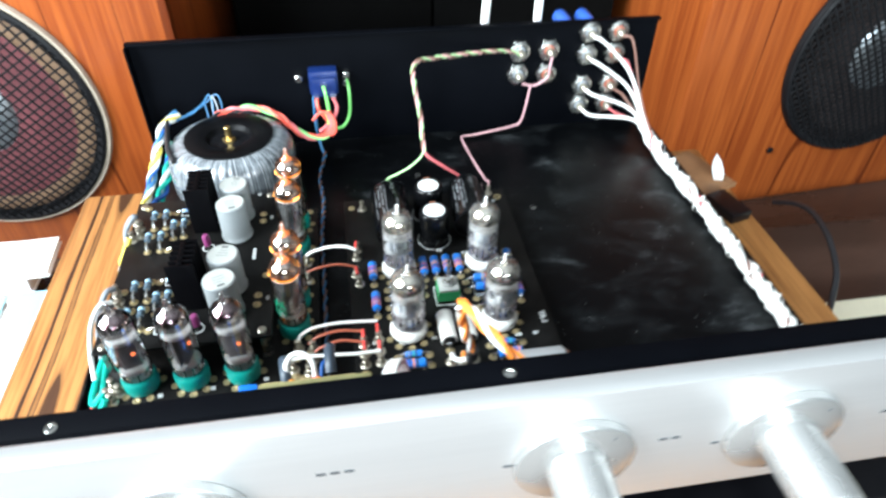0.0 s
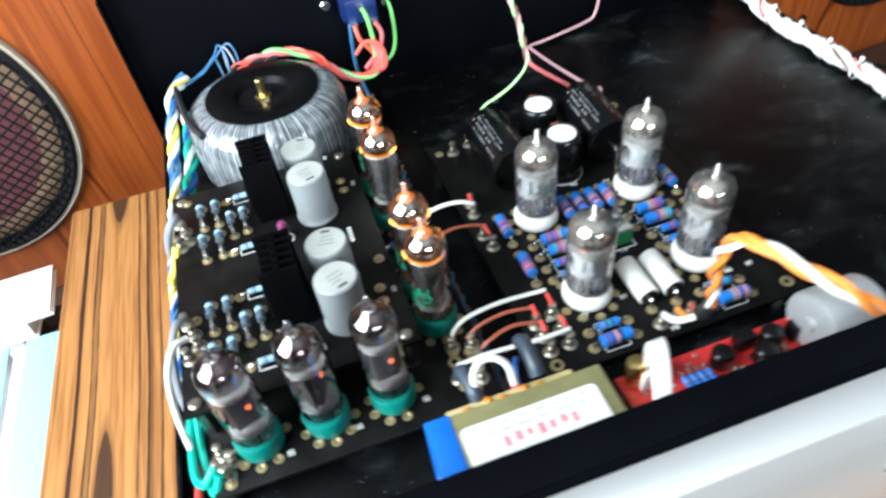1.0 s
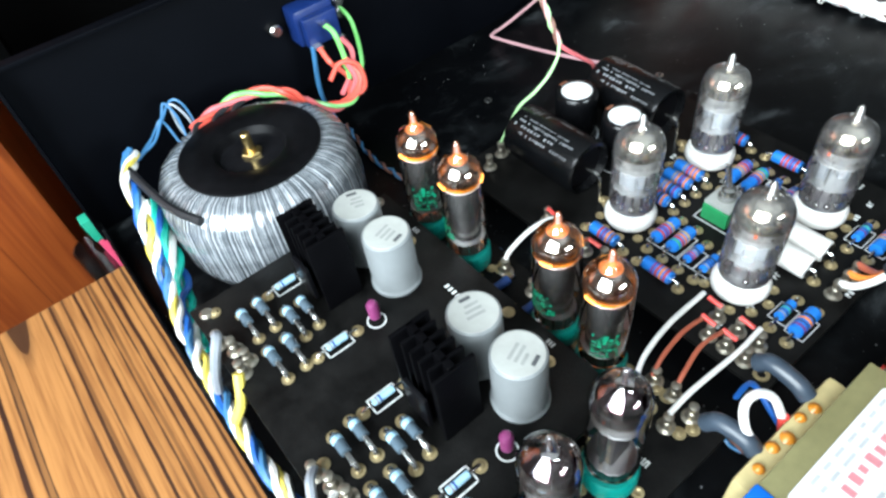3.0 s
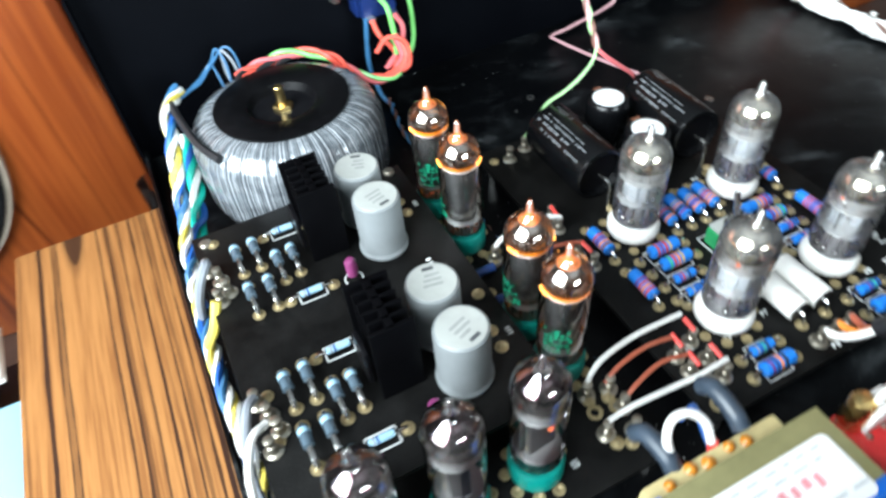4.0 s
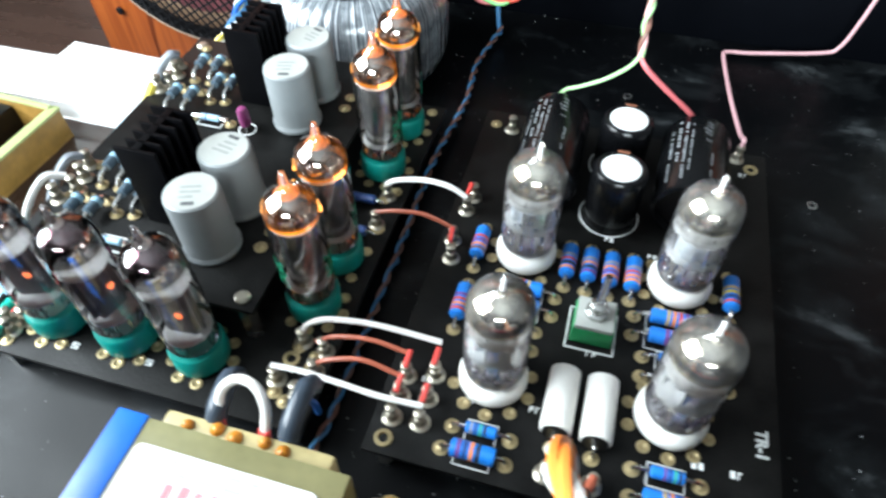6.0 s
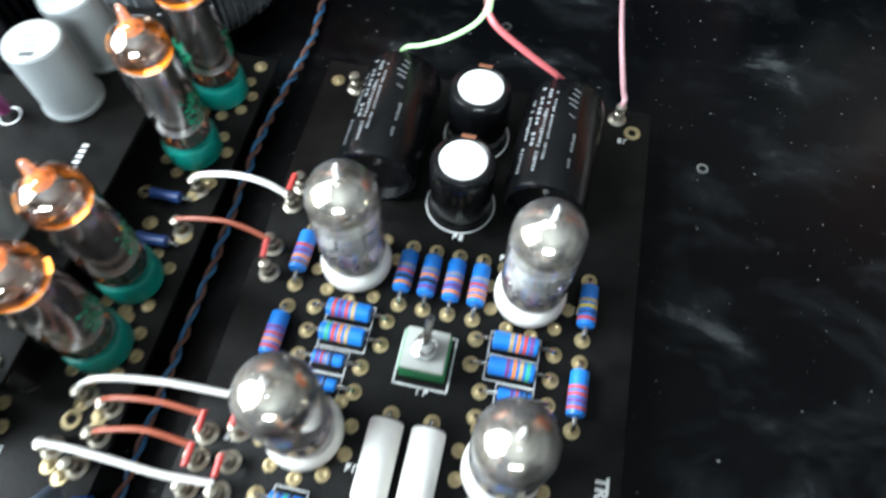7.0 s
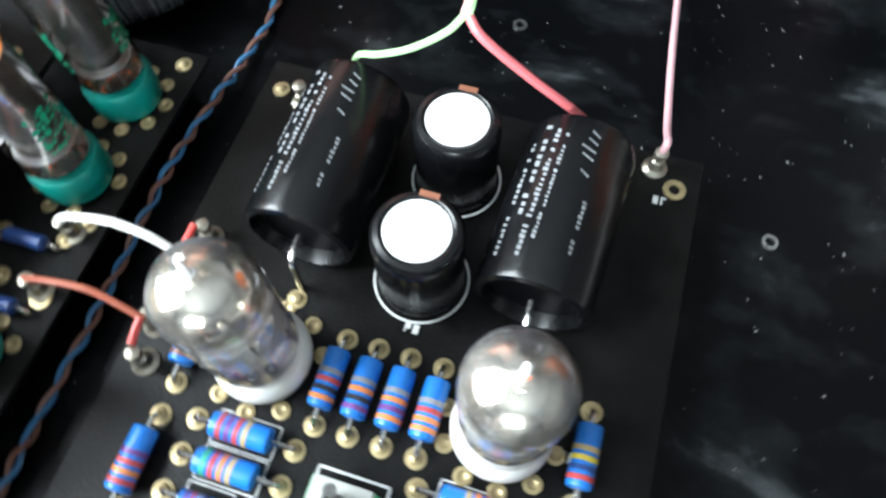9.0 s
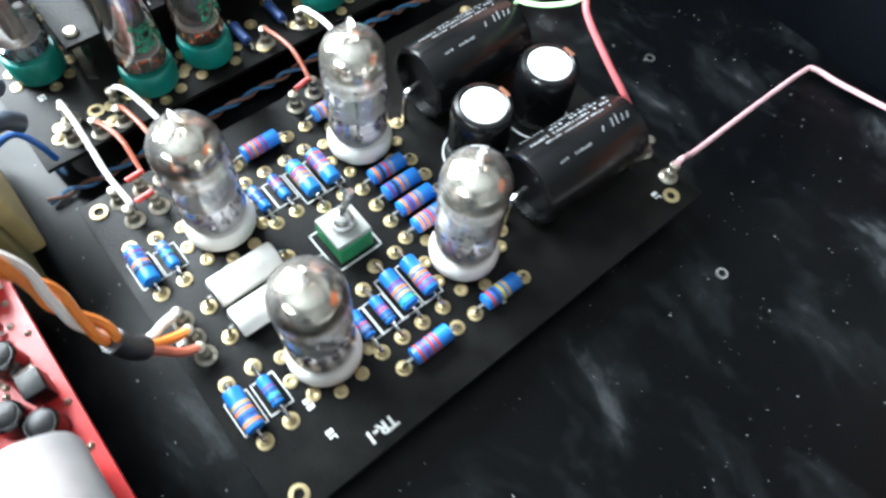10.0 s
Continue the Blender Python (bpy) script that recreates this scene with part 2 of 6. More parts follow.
GREY_INK = surface("grey_print", (0.15, 0.16, 0.17), 0.6, grain=900, vary=0.4)
DARK_INK = surface("dark_print", (0.06, 0.065, 0.07), 0.6, grain=900, vary=0.3)
GREEN_INK = surface("green_print", (0.0, 0.27, 0.14), 0.5, grain=900, vary=0.35)
GLASS = thin_glass("clear_tube_glass", gloss=0.15)
HAZY_GLASS = hazy_glass("painted_haze_tube_glass", 0.05)
GETTER = thin_film("silver_getter_mirror", (0.84, 0.75, 0.62), 0.9, 1.0, 0.18)
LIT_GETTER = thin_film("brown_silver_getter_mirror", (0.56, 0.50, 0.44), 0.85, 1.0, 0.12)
GETTER_EDGE = thin_film("thin_getter_edge", (0.70, 0.66, 0.60), 0.05, 0.5, 0.25, 260)
DARK_GETTER = thin_film("dark_brown_getter_mirror", (0.20, 0.10, 0.12), 0.75, 0.98, 0.10, 90)
SHOULDER = thin_film("grey_brown_getter_mirror", (0.48, 0.40, 0.38), 0.55, 0.98, 0.08, 70)
ANODE = surface("grey_anode_plate", (0.66, 0.69, 0.72), 0.45, 0.15, grain=500, vary=0.25)
DARK_ANODE = surface("dark_anode_plate", (0.24, 0.22, 0.22), 0.4, 0.6, grain=500, vary=0.25)
BRIGHT_ANODE = surface("bright_anode_plate", (0.80, 0.79, 0.78), 0.24, 0.95, grain=300, vary=0.15)
MICA = surface("mica_spacer", (0.86, 0.86, 0.84), 0.4, grain=500, vary=0.2)
VIOLET = thin_film("violet_getter_film", (0.66, 0.42, 0.82), 0.0, 0.3, 0.35, 90)
# Next three: heater light on the glass, put in as emission.
RING_GLOW = uneven_glow("painted_heater_ring_glow", (1.0, 0.33, 0.03), 2.6, 60)
GLOW_SPOT = glow("painted_glow_spot", (1.0, 0.42, 0.08), 4.5)
LIT_TOP_GLOW = uneven_glow("painted_heater_light_in_top", (1.0, 0.30, 0.08), 1.3, 140)
SMOKY_GLASS = surface("smoky_glass_tip", (0.10, 0.08, 0.08), 0.12, grain=400, vary=0.2)
GLOW_TINTED_GLASS = surface("glow_tinted_glass_tip", (0.62, 0.36, 0.30), 0.15, grain=400, vary=0.2)
HEATER_DIM = glow("dim_heater", (1.0, 0.22, 0.08), 1.6)
HEATER_FAINT = uneven_glow("faint_heater_light", (1.0, 0.24, 0.06), 0.9)


def wire_mat(name, c, rough=0.4):
    return surface(name + "_insulation", c, rough, grain=500, vary=0.12, bump=0.05)


W = {n: wire_mat(n, c) for n, c in dict(white=(0.78, 0.77, 0.74), red=(0.62, 0.06, 0.05), rust=(0.36, 0.09, 0.05), green=(0.16, 0.50, 0.13), pale_green=(0.34, 0.58, 0.28),
    pink=(0.60, 0.13, 0.14), mauve=(0.46, 0.26, 0.28), blush=(0.60, 0.32, 0.31), coral=(0.66, 0.09, 0.06), yellow=(0.72, 0.58, 0.10), blue=(0.012, 0.10, 0.38), teal=(0.0, 0.42, 0.32),
    black=(0.015, 0.015, 0.017), orange=(0.80, 0.24, 0.04), brown=(0.17, 0.08, 0.06), grey=(0.22, 0.24, 0.27), slate=(0.04, 0.15, 0.30)).items()}


# ---- builders ----
def ring_faces(bm, rings, closed=True):
    for a, b in zip(rings, rings[1:]):
        n = len(a)
        for i in range(n if closed else n - 1):
            j = (i + 1) % n
            bm.faces.new((a[i], a[j], b[j], b[i]))


def lathe(bm, profile, seg=24, at=(0, 0, 0), axis="Z", caps=True):
    """A turned body: profile of (radius, height) from below to above."""
    turn = {"Z": Matrix.Identity(3), "Y": Euler((radians(-90), 0, 0)).to_matrix(), "X": Euler((0, radians(90), 0)).to_matrix()}[axis]
    rings = []
    for r, z in profile:
        rings.append([bm.verts.new(turn @ Vector((r * math.cos(a), r * math.sin(a), z)) + Vector(at)) for a in (2 * math.pi * i / seg for i in range(seg))])
    ring_faces(bm, rings)
    if caps:
        bm.faces.new(rings[0][::-1])
        bm.faces.new(rings[-1])
    return bm


def box(bm, x0, x1, y0, y1, z0, z1, bevel=0.0, m=None):
    vs = [bm.verts.new((x, y, z)) for z in (z0, z1) for x, y in ((x0, y0), (x1, y0), (x1, y1), (x0, y1))]
    fs = [bm.faces.new([vs[i] for i in q]) for q in ((3, 2, 1, 0), (4, 5, 6, 7), (0, 1, 5, 4), (1, 2, 6, 5), (2, 3, 7, 6), (3, 0, 4, 7))]
    if bevel:
        es = list({e for f in fs for e in f.edges})
        got = bmesh.ops.bevel(bm, geom=es, offset=bevel, segments=2, profile=0.6, affect="EDGES")
        vs = list({v for f in got["faces"] for v in f.verts} | {v for v in vs if v.is_valid})
    if m is not None:
        for v in vs:
            v.co = m @ v.co
    return bm


def glide(points, steps=8):
    """A smooth line through the points."""
    ps = [Vector(p) for p in points]
    if len(ps) < 3:
        return ps
    ext = [2 * ps[0] - ps[1], *ps, 2 * ps[-1] - ps[-2]]
    out = []
    for a, b, c, d in zip(ext, ext[1:], ext[2:], ext[3:]):
        for i in range(steps):
            t = i / steps
            out.append(0.5 * (2 * b + (c - a) * t + (2 * a - 5 * b + 4 * c - d) * t * t + (3 * b - a - 3 * c + d) * t ** 3))
    return [*out, ps[-1]]


def frames_along(line):
    up, out = None, []
    for i, p in enumerate(line):
        ahead = (line[min(i + 1, len(line) - 1)] - line[max(i - 1, 0)]).normalized()
        if up is None:
            up = ahead.orthogonal().normalized()
        up = (up - ahead * up.dot(ahead)).normalized()
        out.append((p, up, ahead.cross(up)))
    return out


def sweep(bm, line, r, seg=8):
    rings = []
    for p, u, v in frames_along(line):
        rings.append([bm.verts.new(p + r * (u * math.cos(a) + v * math.sin(a))) for a in (2 * math.pi * i / seg for i in range(seg))])
    ring_faces(bm, rings)
    bm.faces.new(rings[0][::-1])
    bm.faces.new(rings[-1])
    return bm


def length_of(line):
    out = [0.0]
    for a, b in zip(line, line[1:]):
        out.append(out[-1] + (b - a).length)
    return out


def strand(line, k, n, radius, pitch):
    """One of n strands twisted round a line."""
    out = []
    for (p, u, v), s in zip(frames_along(line), length_of(line)):
        a = 2 * math.pi * (s / pitch + k / n) + 0.5 * math.sin(9 * s + 2.1 * k)
        loose = radius * (1 + 0.22 * math.sin(17 * s + 1.7 * k) + 0.15 * math.sin(41 * s + 2.9 * k))
        out.append(p + loose * (u * math.cos(a) + v * math.sin(a)))
    return out


def part(name, bm, material, parent=None, label="", at=(0, 0, 0), smooth=True, sharp=35):
    """Links a bmesh as one mesh object, in metres, under a thing or a part."""
    bmesh.ops.recalc_face_normals(bm, faces=bm.faces[:])
    bmesh.ops.scale(bm, vec=(U, U, U), verts=bm.verts[:])
    mesh = bpy.data.meshes.new(name)
    bm.to_mesh(mesh)
    bm.free()
    mesh.materials.append(material)
    if smooth:
        mesh.shade_smooth()
        mesh.set_sharp_from_angle(angle=radians(sharp))
    ob = new(name, mesh)
    ob.location = Vector(at) * U
    ob.parent = parent
    return tagged(ob, label)


def again(ob, name, at, parent, turn=0.0):
    """Another piece on the same mesh."""
    o = new(name, ob.data)
    o.location, o.rotation_euler, o.parent = Vector(at) * U, (0, 0, radians(turn)), parent
    return o


def thing(name, at, label, category, group="", kind="", turn=0.0):
    ob = new(name)
    ob.empty_display_size = 0.01
    ob.location, ob.rotation_euler = Vector(at) * U, (0, 0, radians(turn))
    return tagged(ob, label, category, group, kind)


def put(x, y, z, turn=0.0):
    return pose(x * U, y * U, z * U, 0, 0, turn)


def B():
    return bmesh.new()


# ---- the room ----
F = -0.12       # the chassis floor's upper face
STAND = -1.30   # the wooden stand's upper face
TABLE = -3.4    # what the loudspeakers stand on
PLASTER = surface("grey_plaster", (0.10, 0.10, 0.10), 0.85, grain=150, vary=0.12, patch=3)
CARPET = surface("dark_floor", (0.08, 0.055, 0.045), 0.7, grain=200, vary=0.3, patch=8)
WHITE_PAINT = surface("ceiling_paint", (0.38, 0.39, 0.40), 0.8, grain=150, vary=0.06, patch=3)
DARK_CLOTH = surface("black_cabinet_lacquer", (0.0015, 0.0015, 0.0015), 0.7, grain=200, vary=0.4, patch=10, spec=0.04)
room = [("floor", (-11.8, 18.5, -19.5, 9.5, TABLE - 1.3, TABLE - 1.0), CARPET), ("ceiling", (-11.8, 18.5, -19.5, 9.5, 15, 15.3), WHITE_PAINT),
        ("wall_north", (-11.8, 18.5, 9.2, 9.5, TABLE - 1, 15), PLASTER), ("wall_east", (18.2, 18.5, -19.2, 9.2, TABLE - 1, 15), PLASTER)]
for name, dims, m in room:
    tagged(part(name, box(B(), *dims), m, smooth=False), f"plain {name.split('_')[0]} of the listening room", name.split("_")[0], kind="structure")
wall = B()
for dims in ((-11.8, -11.5, -19.2, -9.6, TABLE - 1, 15), (-11.8, -11.5, 2.4, 9.2, TABLE - 1, 15), (-11.8, -11.5, -9.6, 2.4, TABLE - 1, 1.2), (-11.8, -11.5, -9.6, 2.4, 13.6, 15)):
    box(wall, *dims)
tagged(part("wall_west", wall, PLASTER, smooth=False), "plain plaster wall with a window opening", "wall", kind="structure")
wall = B()
for dims in ((-11.5, -2.5, -19.5, -19.2, TABLE - 1, 15), (6.5, 18.2, -19.5, -19.2, TABLE - 1, 15), (-2.5, 6.5, -19.5, -19.2, TABLE - 1, 3), (-2.5, 6.5, -19.5, -19.2, 10, 15)):
    box(wall, *dims)
tagged(part("wall_south", wall, PLASTER, smooth=False), "plain plaster wall with a window opening", "wall", kind="structure")

TABLE_WOOD = surface("dark_brown_table_top", (0.055, 0.03, 0.022), 0.3, grain=300, vary=0.4, patch=12, stretch=(0.2, 1, 1))
table = thing("low_table", (0, 0, TABLE - 1.0), "shade-darkened wooden low table under the loudspeakers", "table")
part("tabletop", box(B(), -11, 15, -3.2, 8.8, 0.7, 1.0, 0.03), TABLE_WOOD, table)
for x in (-10.5, 14.5):
    for y in (-2.8, 8.3):
        part("leg", box(B(), x - 0.25, x + 0.25, y - 0.25, y + 0.25, 0, 0.7, 0.02), TABLE_WOOD, table)

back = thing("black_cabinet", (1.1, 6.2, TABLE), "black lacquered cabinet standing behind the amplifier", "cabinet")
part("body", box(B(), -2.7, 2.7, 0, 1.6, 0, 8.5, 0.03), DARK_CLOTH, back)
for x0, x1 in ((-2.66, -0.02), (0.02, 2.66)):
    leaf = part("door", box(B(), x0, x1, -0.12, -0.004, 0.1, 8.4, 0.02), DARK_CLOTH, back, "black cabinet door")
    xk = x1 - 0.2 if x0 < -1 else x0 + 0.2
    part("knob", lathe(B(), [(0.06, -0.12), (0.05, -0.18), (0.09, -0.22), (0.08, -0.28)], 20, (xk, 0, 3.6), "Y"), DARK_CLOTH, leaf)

# the wooden stand
def zebrano(name):
    """Tan veneer with dark figure lines of uneven width at both sides and two pointed dark knots."""
    m = wood(name, (0.375, 0.168, 0.053), (0.23, 0.093, 0.028), (0.27, 0.115, 0.035), 0, (420, 14, 420), 330.0, 24.0, 0.42, 0.03, (9, 1.3, 9))
    nt = m.node_tree
    b = nt.nodes["Principled BSDF"]

    def calc(op, *values):
        n = nt.nodes.new("ShaderNodeMath")
        n.operation = op
        for k, v in enumerate(values):
            if isinstance(v, (int, float)):
                n.inputs[k].default_value = v
            else:
                nt.links.new(v, n.inputs[k])
        return n.outputs[0]

    def level(v, a, c, high):
        n = nt.nodes.new("ShaderNodeMapRange")
        nt.links.new(v, n.inputs[0])
        for k, q in zip((1, 2, 3, 4), (a, c, 0.0, high)):
            n.inputs[k].default_value = q
        return n.outputs[0]

    tc, sep = nt.nodes.new("ShaderNodeTexCoord"), nt.nodes.new("ShaderNodeSeparateXYZ")
    nt.links.new(tc.outputs["Object"], sep.inputs[0])
    x = calc("MULTIPLY", calc("ABSOLUTE", sep.outputs[0]), -1 / U)
    y = calc("MULTIPLY", sep.outputs[1], 1 / U)
    slow = calc("MULTIPLY", calc("SUBTRACT", noise_node(nt, coords(nt, (3, 3, 3)), 1.0, 1), 0.5), 0.12)
    jag = calc("MULTIPLY", calc("SUBTRACT", noise_node(nt, coords(nt, (260, 45, 260)), 1.0, 3), 0.5), 0.012)
    line = calc("ADD", x, slow)
    rim = calc("MULTIPLY", calc("SUBTRACT", noise_node(nt, coords(nt, (30, 9, 30)), 1.0, 2), 0.5), 0.014)
    cover = None
    for at, half, depth in ((-3.16, 0.006, 0.45), (-3.025, 0.020, 1.0), (-2.942, 0.008, 0.9), (-2.925, 0.018, 0.5), (-2.908, 0.008, 0.9), (-2.63, 0.010, 0.85), (-2.567, 0.014, 0.95),
                            (-2.55, 0.018, 0.5), (-2.485, 0.011, 0.8), (-2.40, 0.013, 1.0), (-2.36, 0.006, 0.45), (-2.315, 0.010, 0.9), (-2.285, 0.014, 0.55), (-2.225, 0.010, 0.9),
                            (-2.175, 0.020, 1.0), (-2.12, 0.008, 0.8), (-2.06, 0.012, 0.9), (-1.99, 0.016, 0.9), (-1.93, 0.008, 0.7)):
        off = calc("ADD", calc("ADD", calc("ABSOLUTE", calc("SUBTRACT", line, at)), jag), rim)
        band = level(off, half * 0.62 + 0.005, half * 0.62 - 0.002, depth)
        cover = band if cover is None else calc("MAXIMUM", cover, band)
    for kx, ky, w, h in ((-2.775, 2.44, 0.072, 0.40), (-2.81, -0.32, 0.055, 0.42)):
        far = calc("POWER", calc("ADD", calc("POWER", calc("ABSOLUTE", calc("DIVIDE", calc("SUBTRACT", calc("ADD", x, jag), kx), w)), 1.6), calc("POWER", calc("ABSOLUTE", calc("DIVIDE", calc("SUBTRACT", y, ky), h)), 1.6)), 0.62)
        cover = calc("MAXIMUM", cover, calc("MAXIMUM", level(far, 1.04, 0.92, 0.93), level(far, 1.4, 1.05, 0.4)))
    mix = nt.nodes.new("ShaderNodeMix")
    mix.data_type = "RGBA"
    nt.links.new(cover, mix.inputs[0])
    nt.links.new(b.inputs["Base Color"].links[0].from_socket, mix.inputs[6])
    mix.inputs[7].default_value = (0.03, 0.012, 0.007, 1)
    nt.links.new(mix.outputs[2], b.inputs["Base Color"])
    return m


ZEBRANO = zebrano("zebrano_veneer")
stand = thing("wooden_stand", (0.27, 0.55, TABLE), "zebra-grained brown wooden stand with dark stripes", "stand")
part("top_board", box(B(), -3.18, 3.42, -2.6, 2.39, -TABLE + STAND - 0.3, -TABLE + STAND, 0.04), ZEBRANO, stand)
for x in (-2.9, 3.2):
    part("side_panel", box(B(), x - 0.15, x + 0.15, -2.4, 2.2, 0, -TABLE + STAND - 0.3, 0.02), ZEBRANO, stand)

lower = thing("black_component", (0.27, 0.17, STAND), "black metal component case under the open amplifier", "amplifier")
part("case", box(B(), -1.85, 1.85, -1.5, 1.5, 0.1, 0.95, 0.03), BLACK_SHEET, lower)
part("front_plate", box(B(), -2.1, 2.1, -1.78, -1.5, 0.06, 0.98, 0.02), BLACK_PLASTIC, lower, "thick black front plate")
for x in (-1.5, 1.5):
    for y in (-1.2, 1.2):
        part("foot", lathe(B(), [(0.14, 0), (0.17, 0.02), (0.17, 0.1)], 20, (x, y, 0)), BLACK_PLASTIC, lower)

# ---- loudspeakers ----
VENEER = wood("orange_brown_veneer", (0.285, 0.068, 0.014), (0.19, 0.037, 0.008), (0.11, 0.02, 0.0045), 0, (150, 150, 5), 16.0, 7.0, 0.33, 0.07, (6, 6, 0.7))
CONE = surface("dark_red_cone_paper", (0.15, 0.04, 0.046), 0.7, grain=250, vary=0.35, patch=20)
GRILLE = surface("dark_grille_wire", (0.006, 0.006, 0.007), 0.55, 0.0, grain=400, vary=0.3, spec=0.15)
# Darker copy of the cone paper, with the right woofer's shade in its colour.
SHADED_CONE = surface("shaded_cone_paper", (0.02, 0.011, 0.01), 0.7, grain=250, vary=0.35, patch=20)
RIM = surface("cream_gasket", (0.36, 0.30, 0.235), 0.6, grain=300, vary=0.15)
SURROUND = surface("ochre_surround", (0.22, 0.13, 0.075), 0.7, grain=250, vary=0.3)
CAP = surface("grey_metal_dust_cap", (0.42, 0.45, 0.48), 0.35, 0.8, grain=250, vary=0.15)


def loudspeaker(x, y, zc, turn, half_l, half_r, paper, rim, look_of):
    s = thing("loudspeaker", (x, y, TABLE), f"orange-brown veneered loudspeaker with a {look_of} wire-grilled woofer", "loudspeaker", "pair of loudspeakers", turn=turn)
    z = zc - TABLE
    cab = B()
    box(cab, -half_l, half_r, 0, 3.4, 0, z + 4.6, 0.05)
    part("cabinet", cab, VENEER, s)
    R = 1.565
    w = new("woofer")
    w.parent, w.location, w.rotation_euler = s, Vector((0, -0.012, z)) * U, (radians(90), 0, 0)
    part("gasket", lathe(B(), [(R - 0.07, 0.0), (R - 0.07 + rim, 0.0), (R - 0.07 + rim, 0.05), (R - 0.08 + rim, 0.07), (R - 0.07, 0.06)], 72, caps=False), RIM if paper is CONE else GRILLE, w, "cream ring" if paper is CONE else "ring darkened for shade")
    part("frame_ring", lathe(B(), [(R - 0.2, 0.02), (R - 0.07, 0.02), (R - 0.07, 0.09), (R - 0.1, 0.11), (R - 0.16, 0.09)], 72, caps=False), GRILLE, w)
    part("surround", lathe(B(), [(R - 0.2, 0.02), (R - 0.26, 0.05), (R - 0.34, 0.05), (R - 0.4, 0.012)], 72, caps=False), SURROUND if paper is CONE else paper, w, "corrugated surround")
    ribs = [(R - 0.4, 0.012)]
    for i in range(1, 15):
        r = (R - 0.4) * (1 - i / 16)
        ribs.append((r, 0.006 + 0.012 * (i % 2)))
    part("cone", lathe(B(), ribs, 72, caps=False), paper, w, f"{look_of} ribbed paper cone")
    part("dust_cap", lathe(B(), [(0.54, 0.012), (0.49, 0.05), (0.34, 0.085), (0.15, 0.10), (0.01, 0.102)], 40), CAP, w, "grey metal dome")
    wires = B()
    rad = R - 0.11
    for turned in (0, 1):
        ang = radians(32 if not turned else -58)
        d, n = Vector((math.cos(ang), math.sin(ang), 0)), Vector((-math.sin(ang), math.cos(ang), 0))
        count = 31
        for i in range(count):
            off = (2 * (i + 0.5) / count - 1) * rad
            h = math.sqrt(max(0.0, rad * rad - off * off))
            line = []
            for k in range(9):
                q = n * off + d * h * (2 * k / 8 - 1)
                q.z = 0.10 + 0.10 * (1 - (q.x ** 2 + q.y ** 2) / rad ** 2) + 0.012 * turned
                line.append(q)
            sweep(wires, line, 0.012 if paper is CONE else 0.017, 5)
    part("grille", wires, GRILLE, w, "dark crossed wire grille")
    for a in (48, 132, 228, 312):
        part("screw", lathe(B(), [(0.05, 0), (0.05, 0.02), (0.03, 0.03)], 12, ((R + 0.32) * math.cos(radians(a)), (R + 0.32) * math.sin(radians(a)), 0.012)), BLACK_PLASTIC, w)
    return s


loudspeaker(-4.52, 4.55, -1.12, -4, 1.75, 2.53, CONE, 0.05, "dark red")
# This woofer's shade is put into darker paper and ring and thicker wires.
loudspeaker(7.14, 4.55, -1.06, 4, 2.91, 1.85, SHADED_CONE, 0.014, "shade-darkened")

# ---- the amplifier's chassis ----
chassis = thing("amplifier_chassis", (0.27, 0.15, F - 0.04), "open black steel amplifier chassis with a silver front panel", "amplifier")
o = Vector((0.27, 0.15, F - 0.04))


def cpart(name, bm, material, label="", **kw):
    return part(name, bm, material, chassis, label, at=-o, **kw)


cpart("floor_plate", box(B(), -1.66, 2.22, -1.46, 1.74, F - 0.02, F, 0.003), BLACK_SHEET, "black powder-coated floor plate with dust smears")
for x0, x1 in ((-1.675, -1.66), (2.22, 2.235)):
    cpart("side_lip", box(B(), x0, x1, -1.46, 1.74, F - 0.02, F + 0.06, 0.003), BLACK_SHEET)
panel = B()
box(panel, -1.69, 2.21, 1.74, 1.765, F - 0.02, 0.76, 0.004)
box(panel, -1.69, 2.21, 1.70, 1.742, 0.745, 0.762, 0.004)
box(panel, -1.69, -1.675, 1.66, 1.742, F, 0.745, 0.003)
cpart("back_panel", panel, CLEAN_BLACK, "black folded steel back panel")
flange = B()
box(flange, -1.70, 2.25, -1.478, -1.46, F - 0.02, 0.79, 0.003)
box(flange, -1.70, 2.25, -1.46, -1.368, 0.772, 0.79, 0.003)
cpart("front_flange", flange, CLEAN_BLACK, "black folded front flange")
face = B()
box(face, -1.85, 2.40, -1.575, -1.48, 0.02, 0.80, 0.02)
cpart("front_panel", face, BRUSHED, "thick brushed silver aluminium front panel")
for x in (-1.28, 0.27, 1.85):
    cpart("flange_screw", lathe(B(), [(0.022, 0.788), (0.022, 0.7925), (0.014, 0.794), (0.012, 0.791)], 16, (x, -1.43, 0)), STEEL)
for x, y in ((0.258, 1.155), (1.013, 0.649)):
    cpart("screw_hole", lathe(B(), [(0.02, F), (0.02, F + 0.004), (0.012, F + 0.004), (0.012, F + 0.001)], 18, (x, y, 0), caps=False), STEEL)


